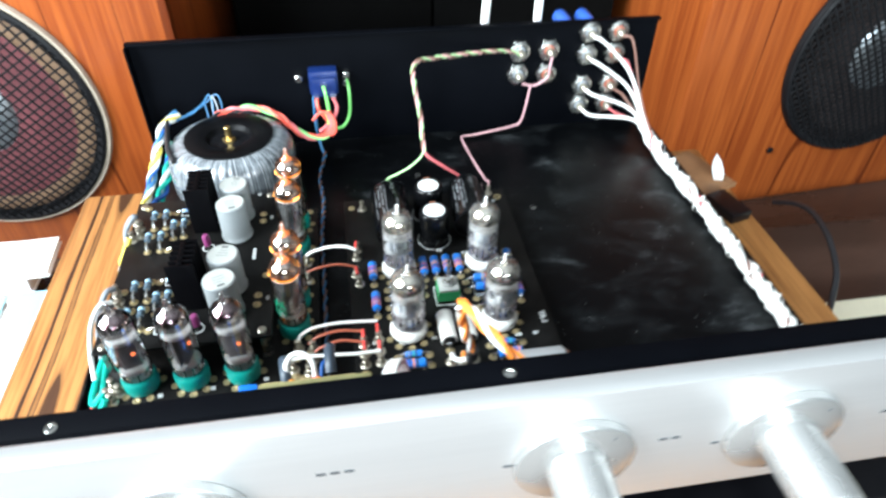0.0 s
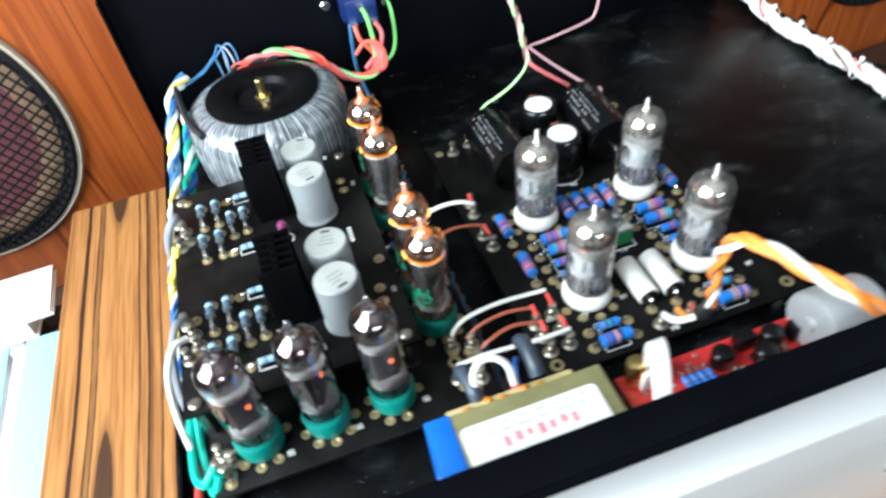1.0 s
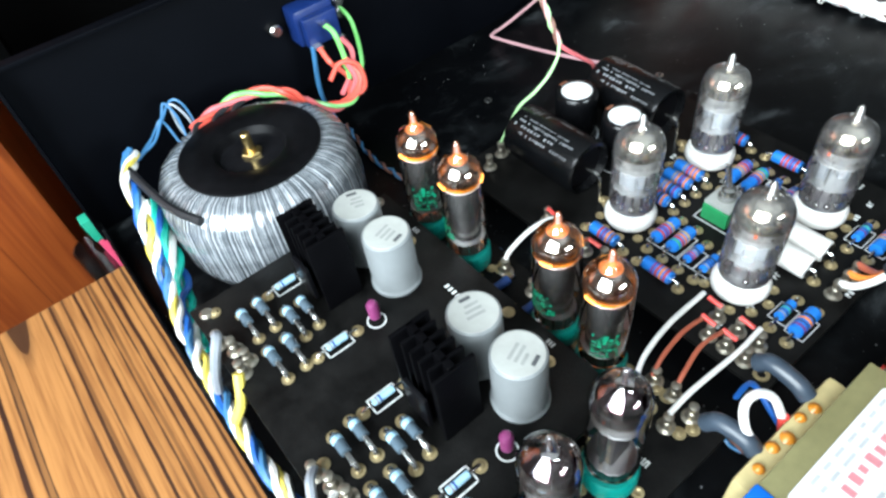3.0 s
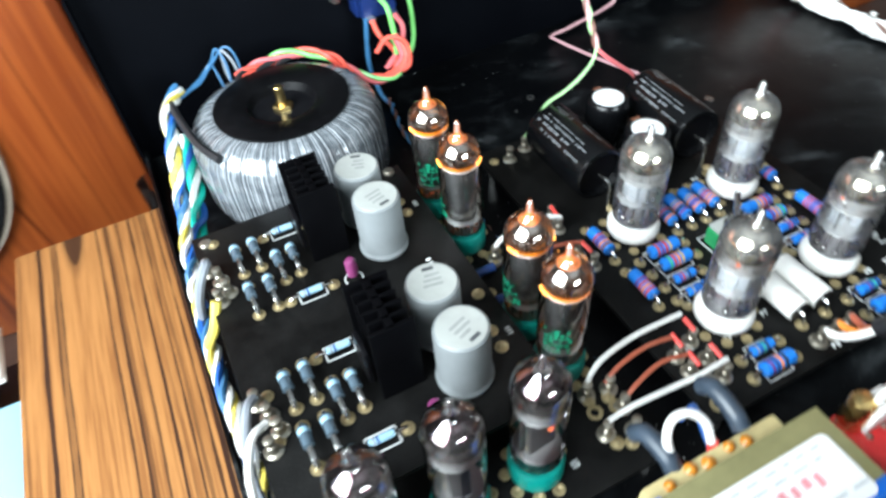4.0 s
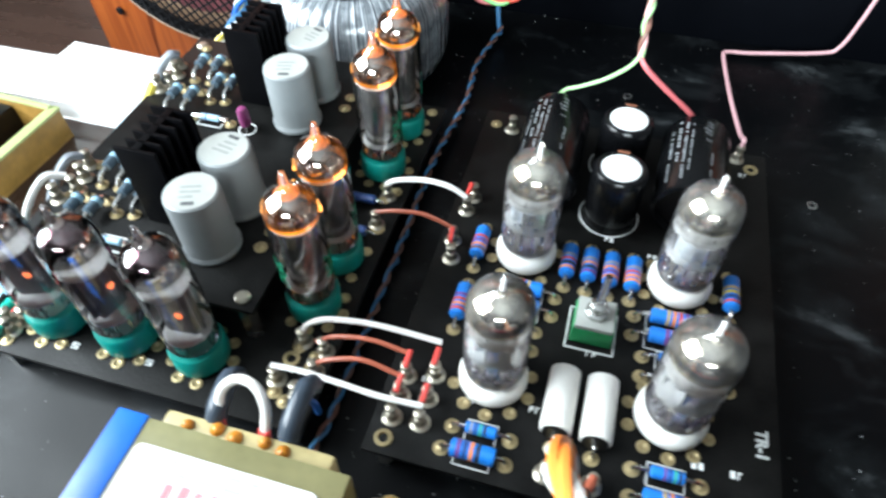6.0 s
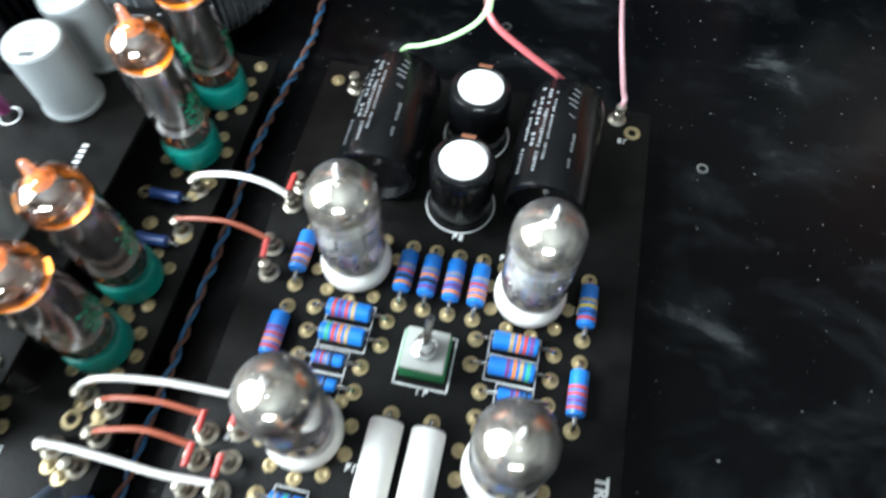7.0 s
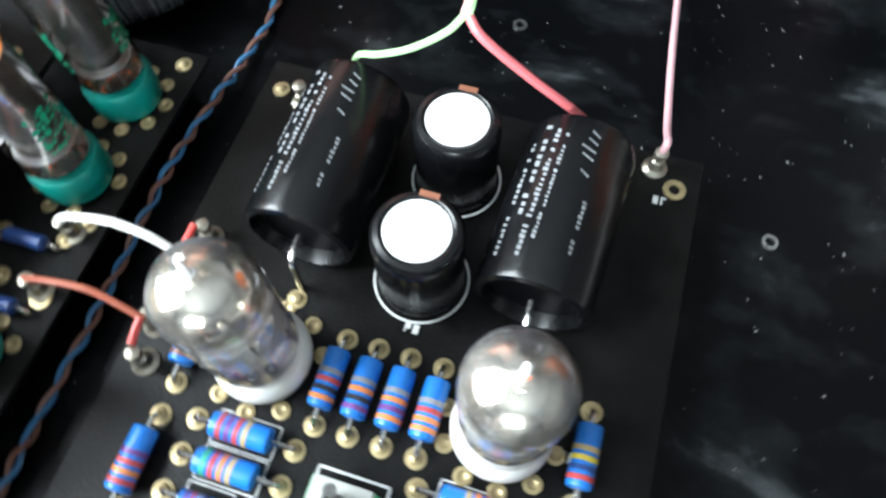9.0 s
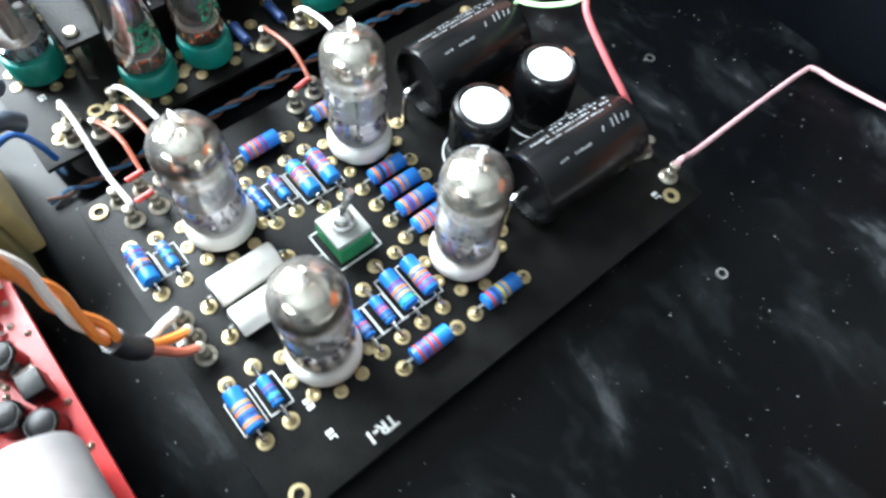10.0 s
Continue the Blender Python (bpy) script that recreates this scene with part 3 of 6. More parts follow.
for x, z in ((-0.93, 0.38), (0.515, 0.42), (1.38, 0.42)):
    grip = part("control_knob", lathe(B(), [(0.098, -0.37), (0.112, -0.36), (0.116, -0.345), (0.118, -0.07), (0.124, -0.055), (0.124, -0.04)], 48, axis="Y"), TURNED, chassis, "turned silver aluminium control knob", at=Vector((x, -1.575, z)) - o)
    part("skirt", lathe(B(), [(0.12, -0.055), (0.225, -0.045), (0.238, -0.036), (0.240, -0.006), (0.236, 0.0)], 64, axis="Y"), TURNED, grip, "wide silver skirt")
    part("pointer", box(B(), -0.004, 0.004, -0.0485, -0.046, 0.14, 0.21, 0, pose(0, 0, 0, 0, 38, 0)), DARK_INK, grip, "dark pointer line", smooth=False)
for x, z, n in ((-0.45, 0.52, 3), (0.86, 0.44, 2), (0.24, 0.40, 2), (1.83, 0.42, 2), (1.10, 0.36, 1)):
    for k in range(n):
        cpart("panel_print", box(B(), x + k * 0.05, x + k * 0.05 + 0.035, -1.5765, -1.574, z, z + 0.016), DARK_INK, smooth=False)

# ---- printed circuit boards ----
signal = thing("signal_circuit_board", (0, 0, 0), "black signal circuit board with gold pads and white print", "circuit board")
part("board", box(B(), -0.30, 0.80, -0.79, 0.74, -0.016, 0.0, 0.003), PCB, signal)
supply = thing("supply_circuit_board", (0, 0, 0), "black power supply circuit board on steel spacers", "circuit board")
part("board", box(B(), -1.53, -0.475, -0.80, 0.70, -0.016, 0.0, 0.003), PCB, supply)
UP = 0.17
upper = thing("rectifier_circuit_board", (0, 0, 0), "black rectifier circuit board raised on pillars", "circuit board")
deck = B()
box(deck, -1.56, -0.70, -0.56, 0.67, UP - 0.016, UP, 0.003)
part("board", deck, PCB, upper)
for x, y in ((-0.25, -0.745), (0.752, -0.73), (-0.25, 0.655), (0.744, 0.647)):
    part("spacer", lathe(B(), [(0.03, F), (0.03, -0.016)], 6, (x, y, 0)), STEEL, signal)
for x, y in ((-1.49, -0.76), (-0.52, -0.76), (-0.525, 0.66), (-1.49, 0.66)):
    part("spacer", lathe(B(), [(0.03, F), (0.03, -0.016)], 6, (x, y, 0)), STEEL, supply)
for x, y in ((-0.752, 0.64), (-0.748, -0.52), (-1.515, 0.615), (-1.515, -0.52)):
    part("pillar", lathe(B(), [(0.028, 0), (0.028, UP - 0.016)], 6, (x, y, 0)), STEEL, upper)
    part("screw_head", lathe(B(), [(0.024, UP), (0.024, UP + 0.008), (0.016, UP + 0.014)], 14, (x, y, 0)), SOLDER, upper)

# one solder pad, shared: a flat ring with a small solder dome
pad_bm = lathe(B(), [(0.022, 0.0), (0.022, 0.004), (0.014, 0.005), (0.011, 0.010), (0.004, 0.013)], 14)
PAD_OB = part("solder_pad", pad_bm, PAD, signal, at=(-0.25, 0.655, 0))
hole_bm = lathe(B(), [(0.026, 0.0), (0.026, 0.005), (0.015, 0.006), (0.013, 0.001)], 16, caps=False)
HOLE_OB = part("plated_hole", hole_bm, PAD, signal, at=(0.744, 0.647, 0))


def pads(board, places, z, ob=None, name="solder_pad"):
    for x, y in places:
        again(ob or PAD_OB, name, (x, y, z), board)


BIG = [(-0.157, 0.087, -0.157, -0.10), (-0.157, -0.168, -0.157, -0.352), (0.663, 0.088, 0.663, -0.094), (0.663, -0.16, 0.663, -0.344),
       *((x, 0.087, x, -0.098) for x in (0.145, 0.215, 0.285, 0.356)),
       (-0.083, -0.154, 0.126, -0.154), (-0.083, -0.224, 0.126, -0.224), (0.376, -0.152, 0.592, -0.152), (0.376, -0.224, 0.592, -0.224),
       (-0.09, -0.73, 0.088, -0.73), (0.416, -0.725, 0.597, -0.725)]
SMALL = [(-0.085, -0.296, 0.089, -0.296), (-0.085, -0.364, 0.089, -0.364), (0.414, -0.293, 0.592, -0.293), (0.414, -0.362, 0.592, -0.362),
         (-0.076, -0.66, 0.088, -0.66), (0.416, -0.648, 0.593, -0.648)]
BANDS = [("red", "violet", "orange", "brown"), ("violet", "red", "orange", "red"), ("gold", "yellow", "navy", "red"), ("red", "red", "violet", "red"),
         ("grey", "red", "black", "orange"), ("grey", "orange", "black", "violet"), ("grey", "orange", "violet", "orange"), ("grey", "red", "orange", "orange"),
         ("red", "violet", "red", "gold"), ("green", "red", "orange", "gold"), ("gold", "orange", "red", "violet"), ("violet", "orange", "gold", "green"),
         ("violet", "navy", "orange", "black"), ("gold", "orange", "navy", "orange"),
         ("violet", "red", "grey", "black"), ("grey", "navy", "navy", "black"), ("violet", "red", "navy", "black"), ("navy", "red", "grey", "black"),
         ("grey", "navy", "green", "black"), ("violet", "navy", "green", "black")]


def resistor(x0, y0, x1, y1, r, length, bands, body, z, lift, label, group):
    """A resistor that lies between two pads, with its colour bands."""
    mid, way = Vector(((x0 + x1) / 2, (y0 + y1) / 2, 0)), Vector((x1 - x0, y1 - y0, 0))
    ang = math.degrees(math.atan2(way.y, way.x))
    span = way.length / 2
    t = thing("resistor", (mid.x, mid.y, z), label, "resistor", group, turn=ang)
    h, zc = length / 2, r + lift
    prof = [(r * 0.6, -h), (r * 0.94, -h + 0.003), (r, -h + 0.010), (r * 0.985, -h * 0.6), (r * 0.985, h * 0.6), (r, h - 0.010), (r * 0.94, h - 0.003), (r * 0.6, h)]
    start = -0.62 if abs(way.y) < 0.01 and x0 < 0.3 else -0.18
    part("body", lathe(B(), prof, 16, (0, 0, zc), "X"), body, t)
    for k, name in enumerate(bands):
        x = h * (start + 0.29 * k)
        part("colour_band", lathe(B(), [(r * 0.99, x - h * 0.085), (r * 1.02, x - h * 0.08), (r * 1.02, x + h * 0.08), (r * 0.99, x + h * 0.085)], 16, (0, 0, zc), "X", caps=False), BAND[name], t)
    for s in (-1, 1):
        part("lead", sweep(B(), glide([(s * h, 0, zc), (s * (span - 0.012), 0, zc * 0.95), (s * span, 0, zc * 0.5), (s * span, 0, 0)], 4), 0.006, 6), STEEL, t)
    return t


for (a, b_, c, d), bands in zip(BIG + SMALL, BANDS):
    big = (a, b_, c, d) in BIG
    resistor(a, b_, c, d, 0.0255 if big else 0.0175, 0.124 if big else 0.088, bands, BLUE_RES, 0, 0.006,
             "blue colour-banded film resistor soldered to the board" if big else "small blue resistor in a white printed frame", "signal board resistors")
    pads(signal, [(a, b_), (c, d)], 0)
ink = B()
for a, b_, c, d in SMALL + BIG[8:]:
    w = 0.034
    m0, m1 = 0.038, 0.038
    for dims in ((a + m0, c - m1, b_ - w, b_ - w + 0.003), (a + m0, c - m1, b_ + w - 0.003, b_ + w), (a + m0, a + m0 + 0.003, b_ - w, b_ + w), (c - m1 - 0.003, c - m1, b_ - w, b_ + w)):
        box(ink, *dims, 0.0, 0.0012)
for x, y in ((0.25, 0.531), (0.25, 0.266)):
    lathe(ink, [(0.106, 0), (0.106, 0.0012), (0.101, 0.0012), (0.101, 0)], 40, (x, y, 0), caps=False)
rng = random.Random(4)
for x, y in ((-0.21, 0.62), (0.70, 0.60), (0.40, 0.10), (0.62, -0.02), (-0.2, -0.55), (0.12, -0.56), (0.25, 0.14), (0.67, -0.60), (0.66, -0.02), (0.22, -0.77), (-0.06, -0.58), (0.57, -0.60), (0.25, -0.335)):
    for k in range(2):
        box(ink, x + 0.018 * k, x + 0.018 * k + 0.004, y, y + 0.02, 0, 0.0012)
        box(ink, x + 0.018 * k + 0.004, x + 0.018 * k + 0.012, y + rng.choice((0.0, 0.008, 0.016)), y + 0.02, 0, 0.0012)
tagged(part("silkscreen", ink, INK, signal, "white printed outlines", smooth=False), kind="stuff")
text = bpy.data.curves.new("board_title", "FONT")
text.body, text.size, text.extrude = "TR-1", 0.044 * U, 0.0001
text.offset = 0.0002
text.materials.append(INK)
title = new("board_title", text)
title.parent, title.matrix_basis = signal, put(0.738, -0.44, 0.0012, -90)
tagged(title, "white printed board title")

marks = B()
for x, y in [(-0.759, -0.705), (-1.018, -0.723), (-1.268, -0.732)]:
    for dims in ((0, 0.024, 0.016, 0.021), (0, 0.024, 0.008, 0.012), (0, 0.024, 0, 0.004), (0, 0.006, 0.012, 0.016), (0.018, 0.024, 0.004, 0.008)):
        box(marks, x + dims[0], x + dims[1], y + dims[2], y + dims[3], 0, 0.0012)
tagged(part("silkscreen", marks, INK, supply, "white printed marks", smooth=False), kind="stuff")

# ---- vacuum tubes ----
def curved_bars(bm, r, z, a0, rows, rng, size=0.022, marks=4, gap=0.07):
    """Printed lines of marks that cannot be read, bent round a glass."""
    for row in range(rows):
        a = a0
        for _ in range(marks):
            da = rng.uniform(0.05, 0.21)
            if rng.random() < 0.22:
                a += da + gap
                continue
            zz, h = z - row * size * 1.25 + size * rng.uniform(-0.25, 0.25), size * rng.uniform(0.5, 1.25)
            pts = [(a + da * i / 3) for i in range(4)]
            lo = [bm.verts.new((r * math.cos(q), r * math.sin(q), zz)) for q in pts]
            hi = [bm.verts.new((r * math.cos(q), r * math.sin(q), zz + h)) for q in pts]
            ring_faces(bm, [lo, hi], False)
            a += da + gap


def contact_tabs(parent, r, count, skip, z=0.0, name="contact_pad"):
    first = None
    for i in range(count):
        if i in skip:
            continue
        a = 2 * math.pi * i / count
        at = (r * math.cos(a), r * math.sin(a), z)
        if first is None:
            first = part(name, lathe(B(), [(0.019, 0), (0.019, 0.004), (0.011, 0.005), (0.009, 0.003), (0.004, 0.002)], 14), PAD, parent, at=at)
        else:
            again(first, name, at, parent)


def signal_tube():
    t = thing("signal_tube", (0, 0, 0), "clear glass vacuum tube with a silvered top in a white socket", "vacuum tube", "signal tubes")
    part("socket", lathe(B(), [(0.080, 0.008), (0.092, 0.012), (0.100, 0.026), (0.100, 0.048), (0.094, 0.064), (0.086, 0.074), (0.06, 0.076), (0.055, 0.07)], 40), CERAMIC, t, "white ceramic socket")
    part("glass_button", lathe(B(), [(0.078, 0.082), (0.078, 0.086), (0.064, 0.090), (0.02, 0.091)], 28), MICA, t, "milky glass base")
    contact_tabs(t, 0.114, 10, (9,))
    glass = [(0.035, 0.08), (0.072, 0.081), (0.085, 0.094), (0.0895, 0.12), (0.0905, 0.37), (0.087, 0.396), (0.073, 0.424), (0.047, 0.440), (0.027, 0.447), (0.015, 0.463), (0.013, 0.487), (0.009, 0.500), (0.002, 0.506)]
    part("glass", lathe(B(), glass, 40), HAZY_GLASS, t, "clear glass envelope")
    part("getter_edge", lathe(B(), [(0.0882, 0.318), (0.0882, 0.345), (0.0878, 0.362)], 36, caps=False), GETTER_EDGE, t, "thin ragged edge of the mirror coating")
    dome = [(0.0880, 0.352), (0.0878, 0.372), (0.0845, 0.395), (0.071, 0.4215), (0.046, 0.4375), (0.026, 0.445), (0.010, 0.450)]
    part("getter", lathe(B(), dome, 40, caps=False), GETTER, t, "silver mirror coating inside the top")
    for z in (0.188, 0.288):
        b = B()
        teeth = 36
        rings = [[b.verts.new((r * (1.0 if i % 3 else 0.93) * math.cos(2 * math.pi * i / teeth), r * (1.0 if i % 3 else 0.93) * math.sin(2 * math.pi * i / teeth), zz)) for i in range(teeth)] for r, zz in ((0.083, z), (0.084, z + 0.003), (0.083, z + 0.006))]
        ring_faces(b, rings)
        b.faces.new(rings[0][::-1])
        b.faces.new(rings[-1])
        part("mica", b, MICA, t, "pale notched mica disc", smooth=False)
    for s in (-1, 1):
        b = B()
        box(b, s * 0.036 - 0.026, s * 0.036 + 0.026, -0.020, 0.020, 0.198, 0.284, 0.008)
        box(b, s * 0.036 - 0.0025, s * 0.036 + 0.0025, -0.050, 0.050, 0.200, 0.282)
        for zz in (0.222, 0.258):
            box(b, s * 0.036 - 0.028, s * 0.036 + 0.028, -0.022, 0.022, zz - 0.003, zz + 0.003)
        part("anode", b, ANODE, t, "grey folded anode plate")
        for q in (-1, 1):
            part("support_rod", sweep(B(), [Vector((s * 0.036, q * 0.050, 0.115)), Vector((s * 0.036, q * 0.050, 0.302))], 0.0035, 6), STEEL, t)
    part("violet_film", lathe(B(), [(0.066, 0.118), (0.082, 0.135), (0.085, 0.165), (0.083, 0.180)], 24, caps=False), VIOLET, t, "violet film low inside the glass")
    part("getter_ring", sweep(B(), [Vector((0.040 * math.cos(a), 0.040 * math.sin(a), 0.335)) for a in (2 * math.pi * i / 20 for i in range(21))], 0.005, 6), STEEL, t)
    part("getter_stem", sweep(B(), [Vector((0.040, 0, 0.335)), Vector((0.036, 0.02, 0.295))], 0.004, 6), STEEL, t)
    for i in range(9):
        a = 2 * math.pi * (i + 0.5) / 10
        c, d = math.cos(a), math.sin(a)
        pin = part("pin_wire", sweep(B(), [Vector((0.058 * c, 0.058 * d, 0.086)), Vector((0.058 * c, 0.058 * d, 0.118)), Vector((0.042 * c, 0.042 * d, 0.188))], 0.005, 6), STEEL, t)
        part("glass_bead", lathe(B(), [(0.009, 0.088), (0.0125, 0.095), (0.012, 0.103), (0.007, 0.110), (0.003, 0.112)], 10, (0.058 * c, 0.058 * d, 0)), STEEL, pin, "bright bead round the pin")
    mark = B()
    curved_bars(mark, 0.0912, 0.26, -2.4, 2, random.Random(7))
    part("print", mark, GREY_INK, t, "worn pale print", smooth=False)
    # White core puts the clear tip's bright highlight into its colour.
    part("tip", lathe(B(), [(0.007, 0.450), (0.006, 0.47), (0.006, 0.485), (0.004, 0.492), (0.001, 0.494)], 12), MICA, t, "white core painting the highlight in the clear glass tip")
    part("heater_glow", lathe(B(), [(0.006, 0.294), (0.006, 0.304)], 8, (0.04, 0, 0)), HEATER_DIM, t)
    return t


first = signal_tube()
first.matrix_basis = put(0, 0, 0, 20)
for x, y, a in ((0.5, 0, 65), (0, -0.49, 200), (0.5, -0.48, 130)):
    copy_thing(first, put(x, y, 0, a))


def supply_tube(kind):
    lit = kind == "lit"
    label = "glowing glass rectifier tube with an orange-lit tip in a green socket" if lit else "glass vacuum tube with a shade-darkened top in a green socket"
    t = thing("rectifier_tube" if lit else "regulator_tube", (0, 0, 0), label, "vacuum tube", "rectifier tubes" if lit else "regulator tubes")
    part("socket", lathe(B(), [(0.07, 0.012), (0.082, 0.014), (0.084, 0.03), (0.084, 0.085), (0.078, 0.094), (0.04, 0.095)], 32), GREEN_SOCKET, t, "green plastic socket")
    contact_tabs(t, 0.093, 9, (8,), name="socket_tab")
    g = [(0.03, 0.10), (0.06, 0.101), (0.074, 0.115), (0.078, 0.14), (0.078, 0.455), (0.074, 0.478), (0.06, 0.503), (0.036, 0.518), (0.022, 0.527), (0.013, 0.545), (0.012, 0.570), (0.008, 0.583), (0.002, 0.589)]
    part("glass", lathe(B(), g, 32), GLASS, t, "clear glass envelope")
    if lit:
        dome = [(0.0757, 0.440), (0.0755, 0.456), (0.072, 0.477), (0.058, 0.5005), (0.034, 0.514)]
        part("getter", lathe(B(), dome, 32, caps=False), LIT_GETTER, t, "silver mirror coating inside the shoulder")
        # Heater light in the glass top is emission of the top itself.
        part("lit_top", lathe(B(), [(0.036, 0.508), (0.034, 0.513), (0.022, 0.520), (0.013, 0.530), (0.008, 0.545)], 20, caps=False), LIT_TOP_GLOW, t, "glass top with the heater's orange light painted in")
        # The clear tip's tint from the heater is put into its colour.
        part("tip", lathe(B(), [(0.0075, 0.542), (0.0065, 0.56), (0.007, 0.572), (0.004, 0.580), (0.001, 0.582)], 12), GLOW_TINTED_GLASS, t, "sealed glass tip coloured rosy for the heater's light")
        # Heater light at the mirror's lower edge, put in as a glowing ring.
        part("heater_glow", lathe(B(), [(0.0690, 0.422), (0.0735, 0.430), (0.0740, 0.440), (0.0735, 0.446)], 32, caps=False), RING_GLOW, t, "ring that paints the heater's orange light at the mirror's edge")
        part("anode", lathe(B(), [(0.050, 0.165), (0.056, 0.17), (0.056, 0.405), (0.050, 0.41)], 28), BRIGHT_ANODE, t, "bright tubular anode")
        # Brightest spots of that light, added as glowing arcs.
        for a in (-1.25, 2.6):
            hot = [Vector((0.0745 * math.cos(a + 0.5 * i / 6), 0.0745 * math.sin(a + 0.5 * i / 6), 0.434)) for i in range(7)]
            part("painted_glow_spot", sweep(B(), hot, 0.006, 6), GLOW_SPOT, t)
        # Faint heater light at the base, put in as a glowing band.
        part("lower_glow", lathe(B(), [(0.05, 0.151), (0.05, 0.155)], 24, caps=False), HEATER_FAINT, t)
        mark = B()
        curved_bars(mark, 0.0786, 0.285, -0.75, 7, random.Random(3), 0.013, 6, 0.05)
        curved_bars(mark, 0.0786, 0.275, 1.95, 6, random.Random(5), 0.013, 7, 0.05)
        part("print", mark, GREEN_INK, t, "green print", smooth=False)
    else:
        dome = [(0.066, 0.488), (0.058, 0.5005), (0.035, 0.515), (0.022, 0.523)]
        part("getter", lathe(B(), dome, 32, caps=False), DARK_GETTER, t, "dark purple-brown mirror coating inside the top")
        part("shoulder_mirror", lathe(B(), [(0.0757, 0.428), (0.0757, 0.455), (0.072, 0.477), (0.066, 0.488)], 32, caps=False), SHOULDER, t, "greyish mirror round the shoulder")
        part("tip", lathe(B(), [(0.0075, 0.530), (0.006, 0.56), (0.004, 0.578), (0.001, 0.582)], 12), SMOKY_GLASS, t, "smoky sealed glass tip")
        part("getter_edge", lathe(B(), [(0.0762, 0.416), (0.0762, 0.436)], 32, caps=False), GETTER_EDGE, t, "silver edge of the coating")
        b = B()
        box(b, -0.045, 0.045, -0.028, 0.028, 0.17, 0.36, 0.012)
        box(b, -0.058, 0.058, -0.004, 0.004, 0.175, 0.355)
        part("anode", b, DARK_ANODE, t)
        for x, z in ((-0.03, 0.352), (0.02, 0.258)):
            part("heater_glow", lathe(B(), [(0.009, z), (0.011, z + 0.008), (0.009, z + 0.016)], 10, (x, -0.026, 0)), HEATER_DIM, t)
    for z in (0.155, 0.41 if lit else 0.365):
        part("mica", lathe(B(), [(0.066, z), (0.069, z + 0.003), (0.066, z + 0.006)], 14), MICA, t, "pale mica disc")
    for i in range(7):
        a = 2 * math.pi * i / 8
        part("pin_wire", sweep(B(), [Vector((0.048 * math.cos(a), 0.048 * math.sin(a), 0.098)), Vector((0.05 * math.cos(a), 0.05 * math.sin(a), 0.13)), Vector((0.036 * math.cos(a), 0.036 * math.sin(a), 0.155))], 0.005, 6), STEEL, t)
    return t


lit = supply_tube("lit")
lit.matrix_basis = put(-0.602, 0.517, 0, -115)
for y, a in ((0.275, 10), (-0.183, 35), (-0.385, -125)):
    copy_thing(lit, put(-0.602, y, 0, a))
dark = supply_tube("dark")
dark.matrix_basis = put(-1.346, -0.648, 0, 20)
for x, a in ((-1.102, 75), (-0.856, 5)):
    copy_thing(dark, put(x, -0.648, 0, a))

# ---- parts on the signal board ----
def film_capacitor(x):
    t = thing("film_capacitor", (x, 0.417, 0), "large black film capacitor with grey print lying on the board", "capacitor", "large film capacitors")
    R, h = 0.119, 0.194
    prof = [(R * 0.80, -h + 0.034), (R * 0.86, -h), (R * 0.97, -h + 0.003), (R, -h + 0.016), (R, h - 0.016), (R * 0.97, h - 0.003), (R * 0.86, h), (R * 0.80, h - 0.034)]
    part("body", lathe(B(), prof, 48, (0, 0, R + 0.004), "Y"), SLEEVE, t)
    for s in (-1, 1):
        part("end_potting", lathe(B(), [(R * 0.80, s * (h - 0.033)), (R * 0.79, s * (h - 0.030))], 32, (0, 0, R + 0.004), "Y"), BLACK_PLASTIC, t)
        part("lead", sweep(B(), glide([(0, s * (h - 0.012), R), (0.004, s * (h + 0.035), R), (0.008, s * (h + 0.05), R - 0.02), (0.008, s * (h + 0.055), 0.04), (0.008, s * (h + 0.055), 0)], 5), 0.0075, 8), STEEL, t)
    rng = random.Random(11)
    for a, size, y0, y1, pitch in ((141, 0.012, -0.15, 0.12, 0.013), (129, 0.017, -0.06, 0.16, 0.019), (117, 0.012, -0.15, 0.15, 0.012), (107, 0.008, -0.11, 0.13, 0.010), (84, 0.034, 0.03, 0.16, 0.019), (72, 0.009, -0.12, 0.0, 0.011)):
        b = B()
        y, slant = y0, 0.008 if size > 0.02 else 0.0
        n = Vector((math.cos(radians(a)), 0, math.sin(radians(a))))
        side = Vector((-n.z, 0, n.x))
        base = Vector((0, 0, R + 0.004)) + n * (R + 0.0008)
        while y < y1:
            dy, hi = pitch * rng.uniform(0.45, 0.8), size * rng.uniform(0.55, 1.0)
            if size > 0.02:
                dy = 0.004
            if rng.random() > 0.14:
                q = [base + side * s1 + Vector((0, yy, 0)) for s1, yy in ((-size / 2, y), (-size / 2 + hi, y + 0.003 + slant), (-size / 2 + hi, y + dy + 0.003 + slant), (-size / 2, y + dy))]
                b.faces.new([b.verts.new(v) for v in q])
            y += pitch
        part("print", b, GREY_INK, t, "grey printed line", smooth=False)
    return t


one = film_capacitor(0.0)
two = copy_thing(one, put(0.5, 0.417, 0, -3))
pads(signal, [(0.008, 0.14), (0.508, 0.14)], 0)


